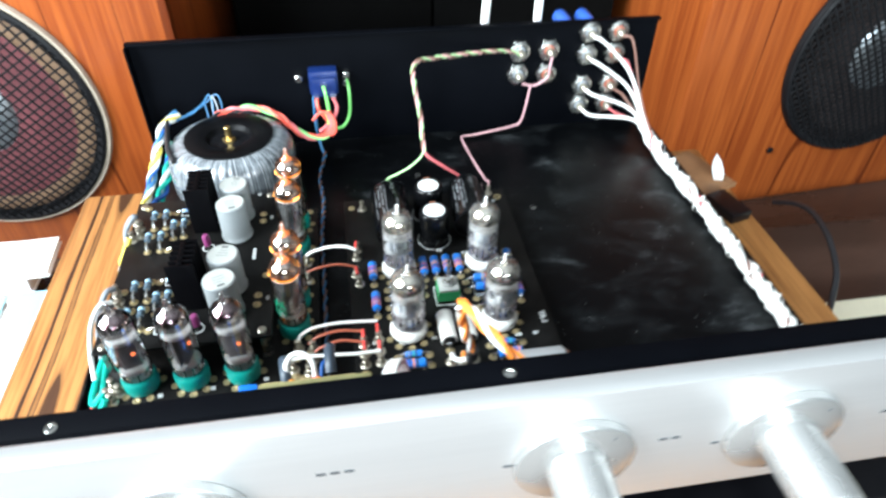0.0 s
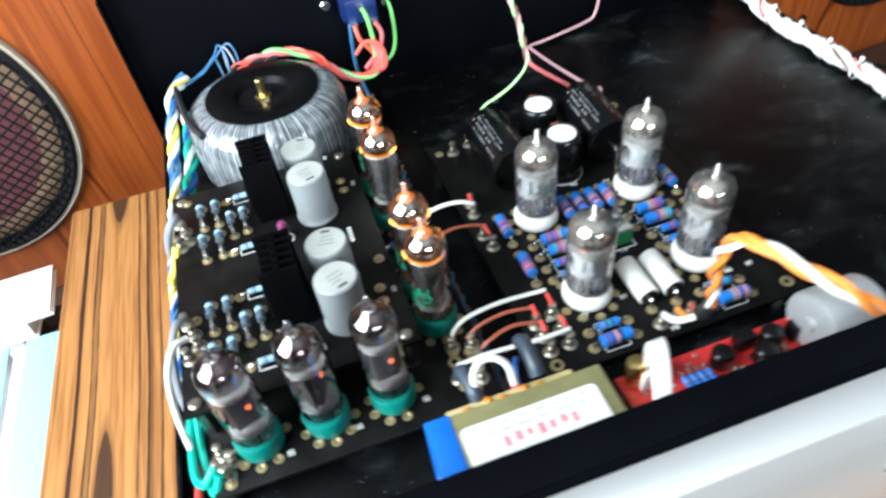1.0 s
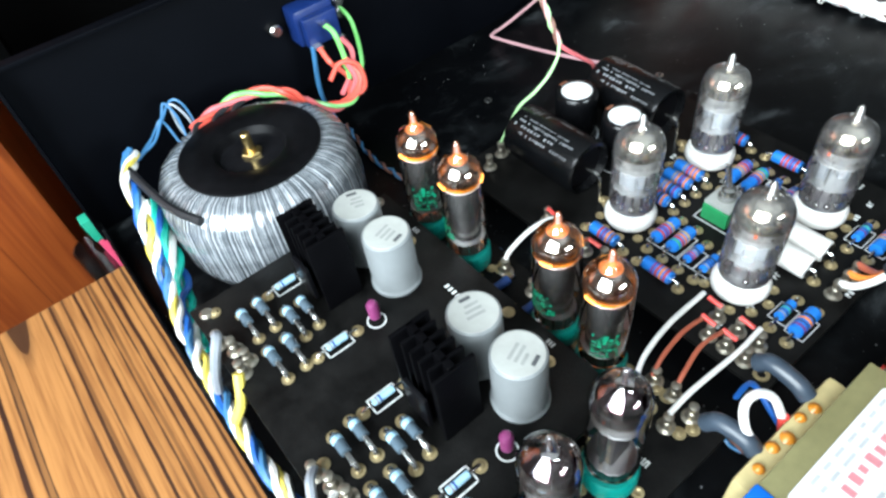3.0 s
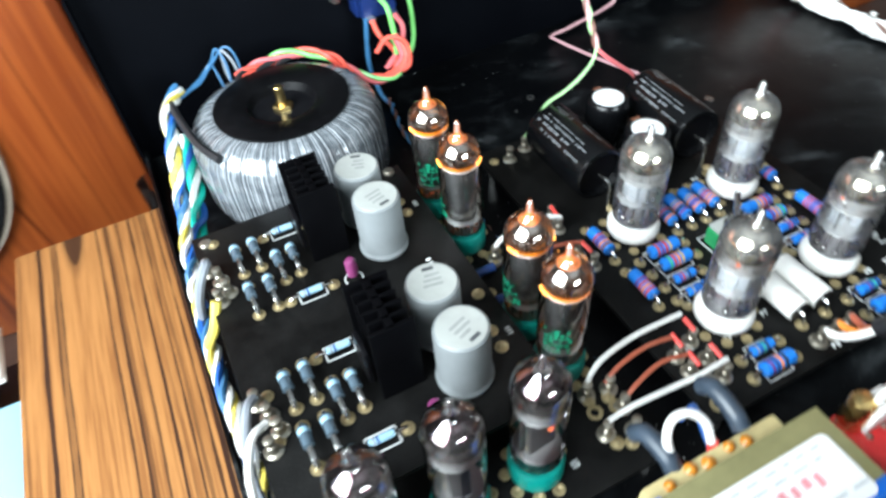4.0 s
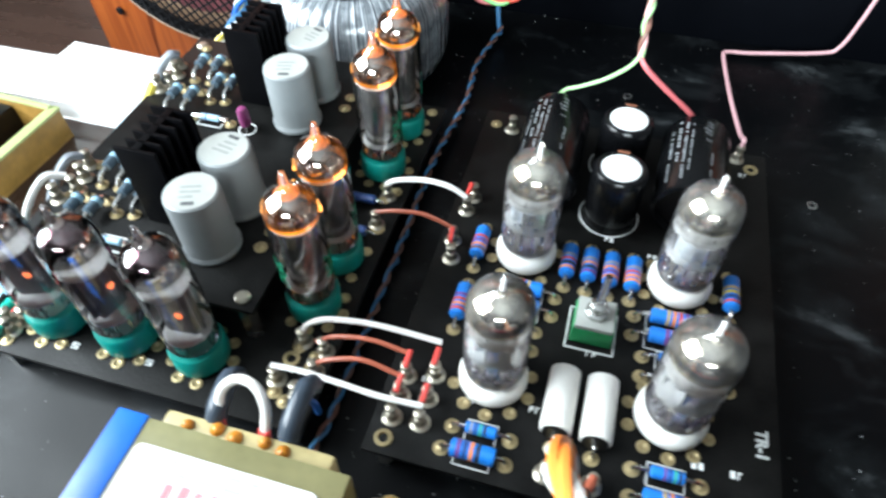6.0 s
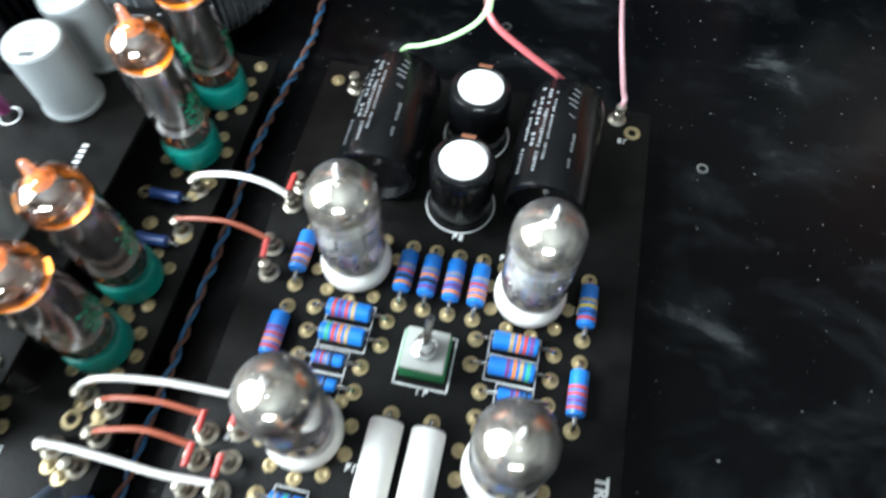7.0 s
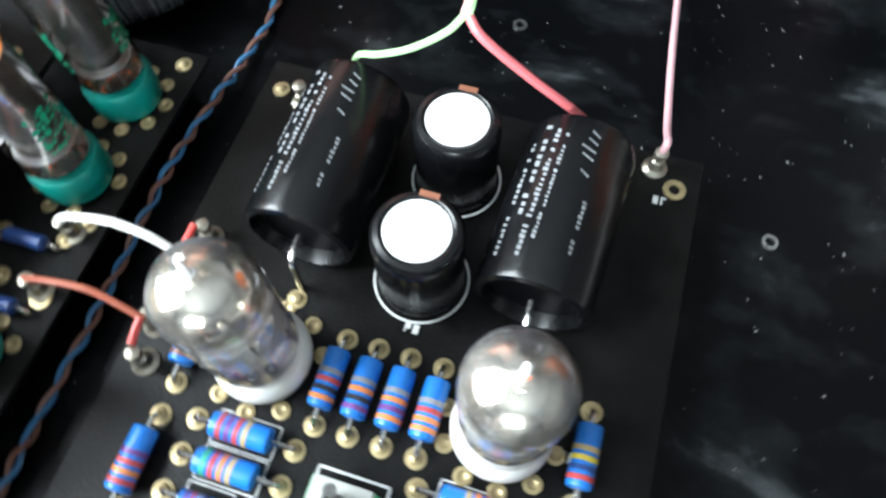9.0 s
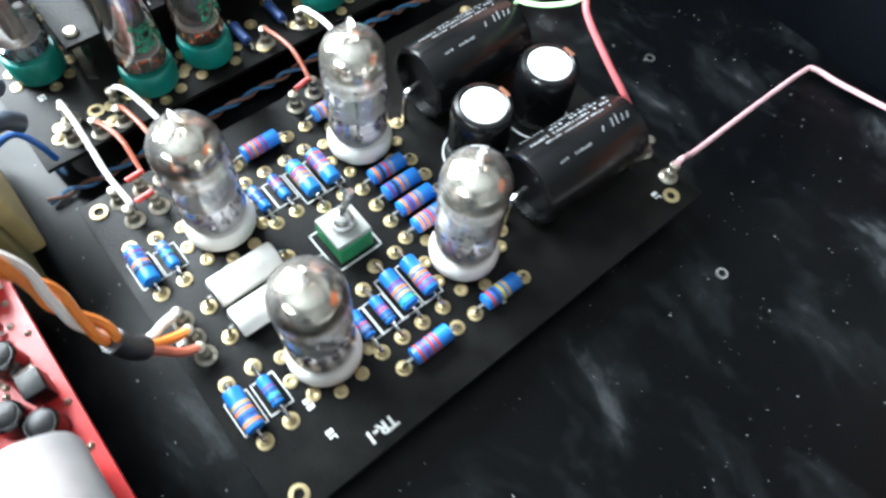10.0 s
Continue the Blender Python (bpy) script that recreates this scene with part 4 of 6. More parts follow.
def bulk_capacitor(x, y):
    t = thing("electrolytic_capacitor", (x, y, 0), "black upright electrolytic capacitor with a white round top", "capacitor", "black electrolytic capacitors")
    part("can", lathe(B(), [(0.088, 0.0), (0.093, 0.004), (0.093, 0.018), (0.089, 0.028), (0.093, 0.038), (0.093, 0.20), (0.092, 0.219), (0.084, 0.23), (0.074, 0.233), (0.068, 0.229)], 44), SLEEVE, t)
    part("vent_disc", lathe(B(), [(0.066, 0.224), (0.066, 0.231), (0.060, 0.2325)], 40), WHITE_TOP, t, "white metal top disc")
    for q in (25, 145, 265):
        part("vent_score", box(B(), 0.0, 0.052, -0.0015, 0.0015, 0.2322, 0.2332, 0, pose(0, 0, 0, 0, 0, q)), GREY_TOP, t)
    part("sleeve_mark", box(B(), -0.02, 0.02, 0.072, 0.086, 0.2315, 0.2328), BAND["brown"], t, "tan mark on the sleeve edge")
    return t


bulk_capacitor(0.25, 0.531)
bulk_capacitor(0.25, 0.266)

sw = thing("toggle_switch", (0.255, -0.24, 0), "green-bodied toggle switch with a bare metal lever", "switch")
GREEN_BODY = surface("green_switch_body", (0.02, 0.26, 0.09), 0.4, grain=400, vary=0.2)
part("body", box(B(), -0.062, 0.062, -0.055, 0.055, 0.004, 0.078, 0.004), GREEN_BODY, sw, "green plastic body")
part("cover", box(B(), -0.057, 0.057, -0.056, 0.056, 0.076, 0.094, 0.004), GREY_TOP, sw, "pale metal cover")
part("bushing", lathe(B(), [(0.034, 0.098), (0.034, 0.112), (0.026, 0.116), (0.026, 0.145), (0.018, 0.15)], 20), STEEL, sw)
part("lever", sweep(B(), [Vector((0, 0, 0.14)), Vector((0.004, 0.015, 0.19)), Vector((0.008, 0.032, 0.24))], 0.0115, 12), STEEL, sw, "bare metal lever")
frame_ink = B()
for dims in ((-0.075, 0.075, -0.078, -0.073), (-0.075, 0.075, 0.073, 0.078), (-0.075, -0.07, -0.078, 0.078), (0.07, 0.075, -0.078, 0.078)):
    box(frame_ink, *dims, 0, 0.0012)
part("printed_frame", frame_ink, INK, signal, at=(0.255, -0.24, 0), smooth=False)

for x in (0.2, 0.308):
    t = thing("film_capacitor", (x, -0.525, 0), "white tubular film capacitor lying on the board", "capacitor", "white film capacitors")
    part("body", lathe(B(), [(0.036, -0.098), (0.043, -0.094), (0.044, -0.08), (0.044, 0.08), (0.043, 0.094), (0.036, 0.098)], 28, (0, 0, 0.048), "Y"), WHITE_CAP, t)
    for s in (-1, 1):
        part("end_seal", lathe(B(), [(0.037, s * 0.092), (0.036, s * 0.102)], 24, (0, 0, 0.048), "Y"), BLACK_PLASTIC, t, "dark end seal")
        part("lead", sweep(B(), glide([(0, s * 0.10, 0.048), (0, s * 0.118, 0.044), (0, s * 0.125, 0.0)], 4), 0.006, 6), STEEL, t)
    pads(signal, [(x, -0.65), (x, -0.40)], 0)

# turret terminals on the boards: one mesh, used again
turret_bm = lathe(B(), [(0.03, 0), (0.03, 0.004), (0.020, 0.010), (0.016, 0.02), (0.016, 0.034), (0.011, 0.038), (0.011, 0.05), (0.016, 0.054), (0.016, 0.066), (0.008, 0.07)], 14)
TURRET = part("turret_terminal", turret_bm, SOLDER, signal, at=(-0.165, -0.676, 0))
for x, y in ((-0.165, -0.60), (-0.165, -0.52), (-0.245, -0.68), (-0.245, -0.61), (-0.245, -0.545), (-0.24, -0.08), (-0.255, 0.0), (-0.245, 0.15), (-0.235, 0.22), (-0.18, 0.635), (-0.085, 0.665),
             (0.195, -0.724), (0.256, -0.725), (0.315, -0.725), (0.69, 0.695), (0.575, 0.705)):
    again(TURRET, "turret_terminal", (x, y, 0), signal)
for x, y in ((-0.54, 0.14), (-0.535, -0.003), (-0.585, -0.52), (-0.51, -0.535), (-0.51, -0.61), (-0.61, -0.66), (-0.53, -0.69)):
    again(TURRET, "turret_terminal", (x, y, 0), supply)
pads(supply, [(-0.525, 0.655), (-0.55, 0.12), (-0.59, -0.54), (-0.53, -0.56), (-0.60, -0.70), (-0.56, -0.72), (-1.47, -0.76), (-0.64, 0.0), (-0.70, 0.10), (-0.52, 0.17)], 0)
pads(supply, [(-0.598, -0.585), (-0.525, -0.60), (-0.545, 0.16), (-0.525, -0.02)], 0, HOLE_OB, "plated_hole")
pads(signal, [(-0.25, -0.745), (0.752, -0.73), (0.743, 0.647)], 0, HOLE_OB, "plated_hole")
for x, y in ((-0.62, 0.09), (-0.60, -0.06)):
    t = thing("resistor", (x, y, 0), "dark resistor lying on the supply board", "resistor", "dark resistors")
    part("body", lathe(B(), [(0.012, -0.05), (0.018, -0.045), (0.016, 0), (0.018, 0.045), (0.012, 0.05)], 14, (0, 0, 0.024), "X"), BAND["navy"], t)
    for s in (-1, 1):
        part("lead", sweep(B(), glide([(s * 0.05, 0, 0.024), (s * 0.075, 0, 0.022), (s * 0.08, 0, 0)], 4), 0.006, 6), STEEL, t)

# ---- parts on the rectifier board ----
FADED = surface("faded_print", (0.24, 0.25, 0.24), 0.6, grain=500, vary=0.3)
def grey_capacitor(x, y, a):
    t = thing("electrolytic_capacitor", (x, y, UP), "pale grey upright electrolytic capacitor with a printed top", "capacitor", "grey electrolytic capacitors", turn=a)
    part("can", lathe(B(), [(0.078, 0.0), (0.088, 0.003), (0.090, 0.016), (0.085, 0.022), (0.083, 0.03), (0.083, 0.222), (0.081, 0.234), (0.076, 0.238)], 40), GREY_SLEEVE, t)
    part("top", lathe(B(), [(0.076, 0.236), (0.074, 0.2395), (0.01, 0.2405)], 36), GREY_TOP, t, "pale printed top")
    b = B()
    box(b, -0.018, 0.018, -0.058, -0.046, 0.2402, 0.2412)
    part("polarity_mark", b, DARK_INK, t, smooth=False)
    b, rng = B(), random.Random(int(100 * abs(y)))
    for k in range(3):
        box(b, -0.03, rng.uniform(0.0, 0.03), -0.03 + k * 0.02, -0.02 + k * 0.02, 0.2405, 0.2412)
    part("print", b, FADED, t, "worn grey print", smooth=False)


for x, y, a in ((-0.927, 0.271, 15), (-0.926, 0.456, 160), (-0.928, -0.172, 170), (-0.930, -0.361, 20)):
    grey_capacitor(x, y, a)


def heat_sink(y):
    t = thing("heat_sink", (-1.112, y, UP), "black anodized finned heat sink on the rectifier board", "heat sink", "heat sinks")
    h = 0.31
    part("spine", box(B(), -0.012, 0.012, -0.10, 0.10, 0, h, 0.002), ANODIZED, t)
    for k in range(6):
        yy = -0.097 + 0.0388 * k
        end = k in (0, 5)
        part("fin", box(B(), -0.068, 0.068, yy - 0.006, yy + 0.006, 0, h, 0.002) if end else box(B(), -0.055, 0.062, yy - 0.005, yy + 0.005, 0, h, 0.002), ANODIZED, t)
    part("transistor", box(B(), -0.085, -0.070, -0.05, 0.05, 0.03, 0.17, 0.003), BLACK_PLASTIC, t)
    for k in (-1, 0, 1):
        part("transistor_leg", box(B(), -0.082, -0.074, k * 0.03 - 0.005, k * 0.03 + 0.005, 0, 0.03), STEEL, t)


heat_sink(0.42)
heat_sink(-0.22)

ROW = [(-1.423, 0.524, 0.388), (-1.357, 0.533, 0.391), (-1.298, 0.427, 0.284), (-1.240, 0.427, 0.295), (-1.425, 0.323, 0.181), (-1.355, 0.326, 0.184)]


def diode(x, y0, y1):
    t = thing("diode", (x, (y0 + y1) / 2, UP), "black diode on bright bent leads", "diode", "rectifier diodes")
    h = (y0 - y1) / 2
    part("body", lathe(B(), [(0.010, -0.034), (0.0175, -0.032), (0.018, 0.032), (0.010, 0.034)], 14, (0, 0.012, 0.042), "Y"), DIODE, t)
    part("cathode_band", lathe(B(), [(0.0181, 0.008), (0.0186, 0.009), (0.0186, 0.024), (0.0181, 0.025)], 14, (0, 0.012, 0.042), "Y", caps=False), PALE_BLUE, t, "pale blue band")
    for s in (-1, 1):
        part("lead", sweep(B(), glide([(0, 0.012 + s * 0.034, 0.042), (0, s * (h - 0.012), 0.036), (0, s * h, 0.02), (0, s * h, 0)], 4), 0.0085, 6), STEEL, t)
    pads(upper, [(x, y0), (x, y1)], UP)


for shift in (0, -0.612):
    for x, y0, y1 in ROW:
        diode(x, y0 + shift, y1 + shift)
for y in (0.530, 0.181, -0.085, -0.441):
    resistor(-1.314, y, -1.158, y, 0.0125, 0.08, ("grey", "navy"), PALE_BLUE, UP, 0.005, "pale blue resistor in a white printed frame", "rectifier board resistors")
    pads(upper, [(-1.314, y), (-1.158, y)], UP)
ink = B()
for y in (0.530, 0.181, -0.085, -0.441):
    for dims in ((-1.285, -1.185, y - 0.03, y - 0.025), (-1.285, -1.185, y + 0.025, y + 0.03), (-1.285, -1.28, y - 0.03, y + 0.03), (-1.19, -1.185, y - 0.03, y + 0.03)):
        box(ink, *dims, UP, UP + 0.0012)
for x, y in ((-1.085, 0.173), (-1.071, -0.457)):
    lathe(ink, [(0.034, UP), (0.034, UP + 0.0012), (0.029, UP + 0.0012), (0.029, UP)], 24, (x, y, 0), caps=False)
for x, y, n, d in ((-0.83, 0.04, 5, 0.024), (-0.83, 0.65, 2, 0.02), (-0.745, 0.40, 3, 0.014), (-0.74, -0.30, 3, 0.014)):
    for k in range(n):
        box(ink, x, x + 0.018, y + k * d * 0.8, y + k * d * 0.8 + d * 0.4, UP, UP + 0.0012)
tagged(part("silkscreen", ink, INK, upper, "white printed marks", smooth=False), kind="stuff")
pads(upper, [(-0.787, 0.451), (-0.786, 0.383), (-0.745, -0.107), (-0.781, -0.261), (-0.784, -0.33), (-1.49, 0.60), (-1.49, -0.14), (-1.50, -0.30)], UP)
PURPLE = surface("purple_film_body", (0.20, 0.035, 0.12), 0.35, grain=300, vary=0.3)
for x, y in ((-1.085, 0.173), (-1.071, -0.457)):
    t = thing("ceramic_capacitor", (x, y, UP), "small purple capacitor standing in a white printed ring", "capacitor", "purple capacitors")
    part("body", lathe(B(), [(0.012, 0.02), (0.020, 0.026), (0.021, 0.085), (0.014, 0.097), (0.006, 0.10)], 16), PURPLE, t)
    part("lead", sweep(B(), [Vector((0, 0, 0)), Vector((0, 0, 0.024))], 0.007, 6), STEEL, t)
for x, y in ((-1.53, 0.46), (-1.505, 0.40), (-1.49, 0.33), (-1.525, 0.30), (-1.52, -0.15), (-1.50, -0.21), (-1.485, -0.27), (-1.52, -0.32)):
    again(TURRET, "turret_terminal", (x, y, UP), upper)

# ---- toroidal transformer ----
FILM = wrapped_film("clear_wrapping_film_over_wire")
tor = thing("toroidal_transformer", (-1.02, 1.12, F), "film-wrapped toroidal transformer with a black clamping disc and brass bolt", "transformer")
b, rng = B(), random.Random(9)
prof = [(0.20, 0.03), (0.33, 0.012), (0.395, 0.05), (0.418, 0.12), (0.42, 0.26), (0.412, 0.36), (0.385, 0.42), (0.33, 0.452), (0.25, 0.462), (0.17, 0.45), (0.13, 0.40), (0.12, 0.25), (0.13, 0.08)]
seg = 220
wob, ph = [], 0.0
for i in range(seg):
    wob.append(0.0012 * math.sin(i * 2 * math.pi * 50 / seg + 2 * math.sin(i * 0.21)) + rng.uniform(-0.002, 0.002))
rings = []
for k, (r, z) in enumerate(prof):
    ring = []
    for i in range(seg):
        a = 2 * math.pi * (i + (0.8 * (z - 0.2) / 0.2 if r > 0.3 else 0)) / seg
        g = 0.25 if r < 0.2 else 1.0
        ring.append(b.verts.new(((r + wob[i] * g) * math.cos(a), (r + wob[i] * g) * math.sin(a), z + wob[i] * 0.7 * g)))
    rings.append(ring)
ring_faces(b, rings + [rings[0]])
part("winding", b, FILM, tor, "clear film wrapped over the winding", sharp=60)
DISC = surface("black_clamp_disc", (0.003, 0.003, 0.0035), 0.42, grain=200, vary=0.5, patch=25, spec=0.08)
part("clamp_disc", lathe(B(), [(0.09, 0.40), (0.13, 0.43), (0.15, 0.462), (0.19, 0.474), (0.282, 0.474), (0.291, 0.470), (0.291, 0.462), (0.18, 0.462)], 64, caps=False), DISC, tor, "black dished clamping disc")
part("dish", lathe(B(), [(0.135, 0.432), (0.12, 0.414), (0.09, 0.402), (0.02, 0.400)], 48), surface("glossy_black_dish", (0.006, 0.006, 0.007), 0.14, grain=200, vary=0.3, bump=0.02, spec=0.6), tor, "glossy black dish")
part("washer", lathe(B(), [(0.06, 0.402), (0.06, 0.41), (0.022, 0.412)], 28), STEEL, tor, "bright washer")
part("nut", lathe(B(), [(0.042, 0.41), (0.044, 0.414), (0.044, 0.445), (0.040, 0.449)], 6), BRASS, tor, "brass hexagon nut")
part("bolt", lathe(B(), [(0.020, 0.40), (0.020, 0.53), (0.016, 0.535)], 16), BRASS, tor, "brass bolt")
part("rubber_pad", lathe(B(), [(0.33, 0.0), (0.33, 0.014)], 48), BLACK_PLASTIC, tor)


# ---- wiring ----
def wire(name, points, r, material, label, group="", steps=8):
    ob = part(name, sweep(B(), glide(points, steps), r, 8), material)
    return tagged(ob, label, "wire", group)


def twisted(name, points, r, mats, pitch, label, radius=None, steps=14, group="", thin=()):
    t = thing(name, points[0], label, "wire bundle", group)
    o = -Vector(points[0])
    line = glide(points, steps)
    fine = []
    for a, c in zip(line, line[1:]):
        for i in range(3):
            fine.append(a.lerp(c, i / 3))
    fine.append(line[-1])
    for k, m in enumerate(mats):
        part("strand", sweep(B(), strand(fine, k, len(mats), radius or r, pitch), r * 0.5 if k in thin else r, 6), m, t, at=o)
    return t


# links between the boards
J = [("white", [(-0.54, 0.14, 0.068), (-0.50, 0.147, 0.09), (-0.40, 0.155, 0.108), (-0.31, 0.15, 0.105), (-0.245, 0.14, 0.08)], 0.0095),
     ("rust", [(-0.535, -0.003, 0.068), (-0.47, 0.003, 0.085), (-0.38, 0.008, 0.095), (-0.31, 0.0, 0.09), (-0.245, -0.012, 0.075)], 0.0075),
     ("white", [(-0.585, -0.52, 0.05), (-0.565, -0.505, 0.085), (-0.50, -0.485, 0.11), (-0.36, -0.463, 0.105), (-0.165, -0.452, 0.078)], 0.009),
     ("rust", [(-0.53, -0.535, 0.05), (-0.47, -0.522, 0.085), (-0.36, -0.51, 0.095), (-0.245, -0.512, 0.075)], 0.0075),
     ("rust", [(-0.51, -0.61, 0.05), (-0.46, -0.60, 0.085), (-0.36, -0.582, 0.10), (-0.245, -0.588, 0.075)], 0.0075),
     ("white", [(-0.61, -0.66, 0.085), (-0.52, -0.658, 0.092), (-0.40, -0.663, 0.09), (-0.28, -0.668, 0.085), (-0.160, -0.662, 0.08)], 0.009)]
for c, pts, r in J:
    wire("link_wire", pts, r, W[c], f"{'white' if c == 'white' else 'rust-red'} link wire between the two boards", "link wires")
for x, y, a in ((-0.245, 0.185, 86), (-0.25, -0.04, 96), (-0.168, -0.50, 90), (-0.166, -0.62, 90), (-0.245, -0.53, 90), (-0.245, -0.61, 90)):
    d = Vector((math.cos(radians(a)), math.sin(radians(a)), 0)) * 0.027
    p = Vector((x, y, 0.072))
    tagged(part("sleeve", sweep(B(), [p - d, p + d + Vector((0, 0, 0.006))], 0.0085, 10), W["red"]), "red insulating sleeve on a terminal", "sleeve", "red sleeves")

# output leads at the back
twisted("output_leads", [(1.10, 1.63, 0.565), (1.00, 1.60, 0.612), (0.77, 1.47, 0.675), (0.54, 1.33, 0.725), (0.38, 1.22, 0.765), (0.27, 1.12, 0.80), (0.222, 1.0, 0.80), (0.214, 0.90, 0.745), (0.226, 0.80, 0.66), (0.234, 0.70, 0.545), (0.237, 0.63, 0.42)],
        0.0072, [W["pale_green"], W["blush"], W["brown"]], 0.15, "twisted pale green, pink and brown output leads", 0.0085)
wire("output_lead", [(0.237, 0.63, 0.42), (0.205, 0.607, 0.385), (0.136, 0.592, 0.335), (0.06, 0.60, 0.285), (0.0, 0.627, 0.235), (-0.04, 0.655, 0.14), (-0.083, 0.665, 0.065)], 0.007, W["pale_green"], "pale green lead down to the signal board", "output leads")
wire("output_lead", [(0.237, 0.63, 0.42), (0.275, 0.615, 0.38), (0.38, 0.622, 0.29), (0.455, 0.634, 0.225), (0.505, 0.655, 0.16), (0.55, 0.69, 0.08), (0.575, 0.705, 0.03)], 0.0095, W["pink"], "pink lead down to the signal board", "output leads")
wire("ground_lead", [(0.69, 0.695, 0.065), (0.692, 0.71, 0.09), (0.69, 0.80, 0.05), (0.675, 1.15, -0.02), (0.668, 1.54, -0.085), (0.69, 1.60, -0.09), (0.80, 1.615, -0.088), (1.10, 1.655, -0.06), (1.17, 1.66, -0.02), (1.20, 1.66, 0.12), (1.22, 1.66, 0.30)], 0.009, W["mauve"], "mauve ground lead bent along the chassis floor")


def phono_socket(x, z, c):
    t = thing("phono_socket", (x, 1.74, z), "nickel phono socket with solder tag on the back panel", "socket", "phono sockets")
    part("nut", lathe(B(), [(0.085, 0.0), (0.085, -0.022)], 6, axis="Y"), STEEL, t)
    part("ring", lathe(B(), [(0.078, -0.02), (0.078, -0.05), (0.06, -0.062), (0.055, -0.05)], 24, axis="Y"), STEEL, t)
    part("insulator", lathe(B(), [(0.04, -0.02), (0.04, -0.056), (0.03, -0.06)], 20, axis="Y"), W["grey"] if c == "white" else W["rust"], t)
    part("tag", lathe(B(), [(0.03, -0.055), (0.034, -0.09), (0.026, -0.115), (0.010, -0.13)], 12, axis="Y"), SOLDER, t)


for x, z, c in ((1.12, 0.555, "white"), (1.35, 0.555, "red"), (1.12, 0.37, "white"), (1.35, 0.36, "red"), *((x, z, c) for z in (0.68, 0.50, 0.245, 0.07) for x, c in ((1.66, "white"), (1.885, "red")))):
    phono_socket(x, z, c)
wire("earth_loop", [(1.35, 1.61, 0.54), (1.33, 1.58, 0.46), (1.33, 1.60, 0.38), (1.24, 1.62, 0.31), (1.14, 1.62, 0.33)], 0.009, W["mauve"], "mauve wire looped between phono sockets")
for i, z in enumerate((0.68, 0.50, 0.245, 0.07)):
    wire("input_lead", [(1.66, 1.61, z), (1.72, 1.55, z - 0.02), (1.90, 1.50, z * 0.72), (2.00, 1.46, z * 0.45 + 0.02), (2.07, 1.40, 0.02 + z * 0.16), (2.12, 1.22, -0.05)], 0.0125, W["white"], "white screened input lead", "input leads")
    wire("input_lead", [(1.885, 1.61, z), (1.95, 1.56, z - 0.03), (2.03, 1.48, z * 0.5), (2.08, 1.40, 0.02 + z * 0.2), (2.14, 1.20, -0.05)], 0.009, W["pink" if i % 2 else "brown"], "thin reddish input lead", "input leads")
HAR = [(2.11, 1.42, 0.02), (2.13, 1.15, -0.055), (2.15, 0.70, -0.06), (2.16, 0.30, -0.06), (2.155, -0.30, -0.06), (2.14, -0.70, -0.055), (2.11, -1.05, -0.05)]
twisted("input_harness", HAR, 0.02, [W["white"], W["white"], W["pink"], W["white"], W["white"], W["brown"], W["white"]], 0.42, "thick twisted white harness along the chassis edge", 0.025, thin=(2, 5))
for k in range(9):
    y = 1.15 - 0.24 * k
    t = part("cable_tie", lathe(B(), [(0.052, -0.008), (0.054, -0.004), (0.054, 0.004), (0.052, 0.008)], 18, (2.15, y, -0.06), "Y", caps=False), W["white"])
    part("tie_head", box(B(), 2.14, 2.16, y - 0.01, y + 0.01, 0.0, 0.016, 0.003), W["white"], t)
    tagged(t, "white nylon tie round the harness", "cable tie", "cable ties")

# mains inlet
BLUE_PLASTIC = surface("dark_blue_plastic", (0.004, 0.016, 0.085), 0.35, grain=300, vary=0.3)
inlet = thing("mains_inlet", (-0.37, 1.74, 0.42), "dark blue mains inlet with soldered tags on the back panel", "socket")
part("body", box(B(), -0.105, 0.105, -0.12, 0, -0.08, 0.10, 0.02), BLUE_PLASTIC, inlet)
part("rear_boss", box(B(), -0.09, 0.09, -0.17, -0.13, -0.07, 0.07, 0.01), BLUE_PLASTIC, inlet)
for x, z in ((-0.18, 0.02), (0.17, 0.03), (0.165, -0.03)):
    part("screw", lathe(B(), [(0.03, 0.0), (0.03, -0.05), (0.022, -0.06)], 14, (x, 0, z), "Y"), STEEL, inlet)
for x, z in ((-0.06, -0.06), (0.06, -0.06), (0.0, 0.03)):
    part("tag", box(B(), x - 0.02, x + 0.02, -0.215, -0.165, z - 0.006, z + 0.006), STEEL, inlet)
wire("earth_wire", [(-0.37, 1.53, 0.45), (-0.36, 1.48, 0.42), (-0.35, 1.46, 0.30), (-0.36, 1.44, 0.20)], 0.013, W["green"], "green earth wire from the mains inlet", "mains wires")
wire("earth_wire", [(-0.20, 1.70, 0.42), (-0.19, 1.62, 0.36), (-0.20, 1.58, 0.20), (-0.25, 1.54, 0.12), (-0.33, 1.50, 0.12)], 0.011, W["green"], "green earth wire from the mains inlet", "mains wires")
wire("mains_wire", [(-0.43, 1.53, 0.36), (-0.42, 1.48, 0.30), (-0.36, 1.45, 0.20), (-0.40, 1.42, 0.12)], 0.013, W["coral"], "coral mains wire from the inlet", "mains wires")
wire("mains_wire", [(-0.31, 1.53, 0.36), (-0.29, 1.49, 0.30), (-0.33, 1.46, 0.22), (-0.43, 1.42, 0.15)], 0.013, W["pink"], "pink mains wire from the inlet", "mains wires")
wire("mains_wire", [(-0.45, 1.56, 0.36), (-0.46, 1.60, 0.10), (-0.44, 1.55, -0.06), (-0.42, 1.50, -0.10)], 0.012, W["slate"], "dark blue mains wire down to the floor", "mains wires")
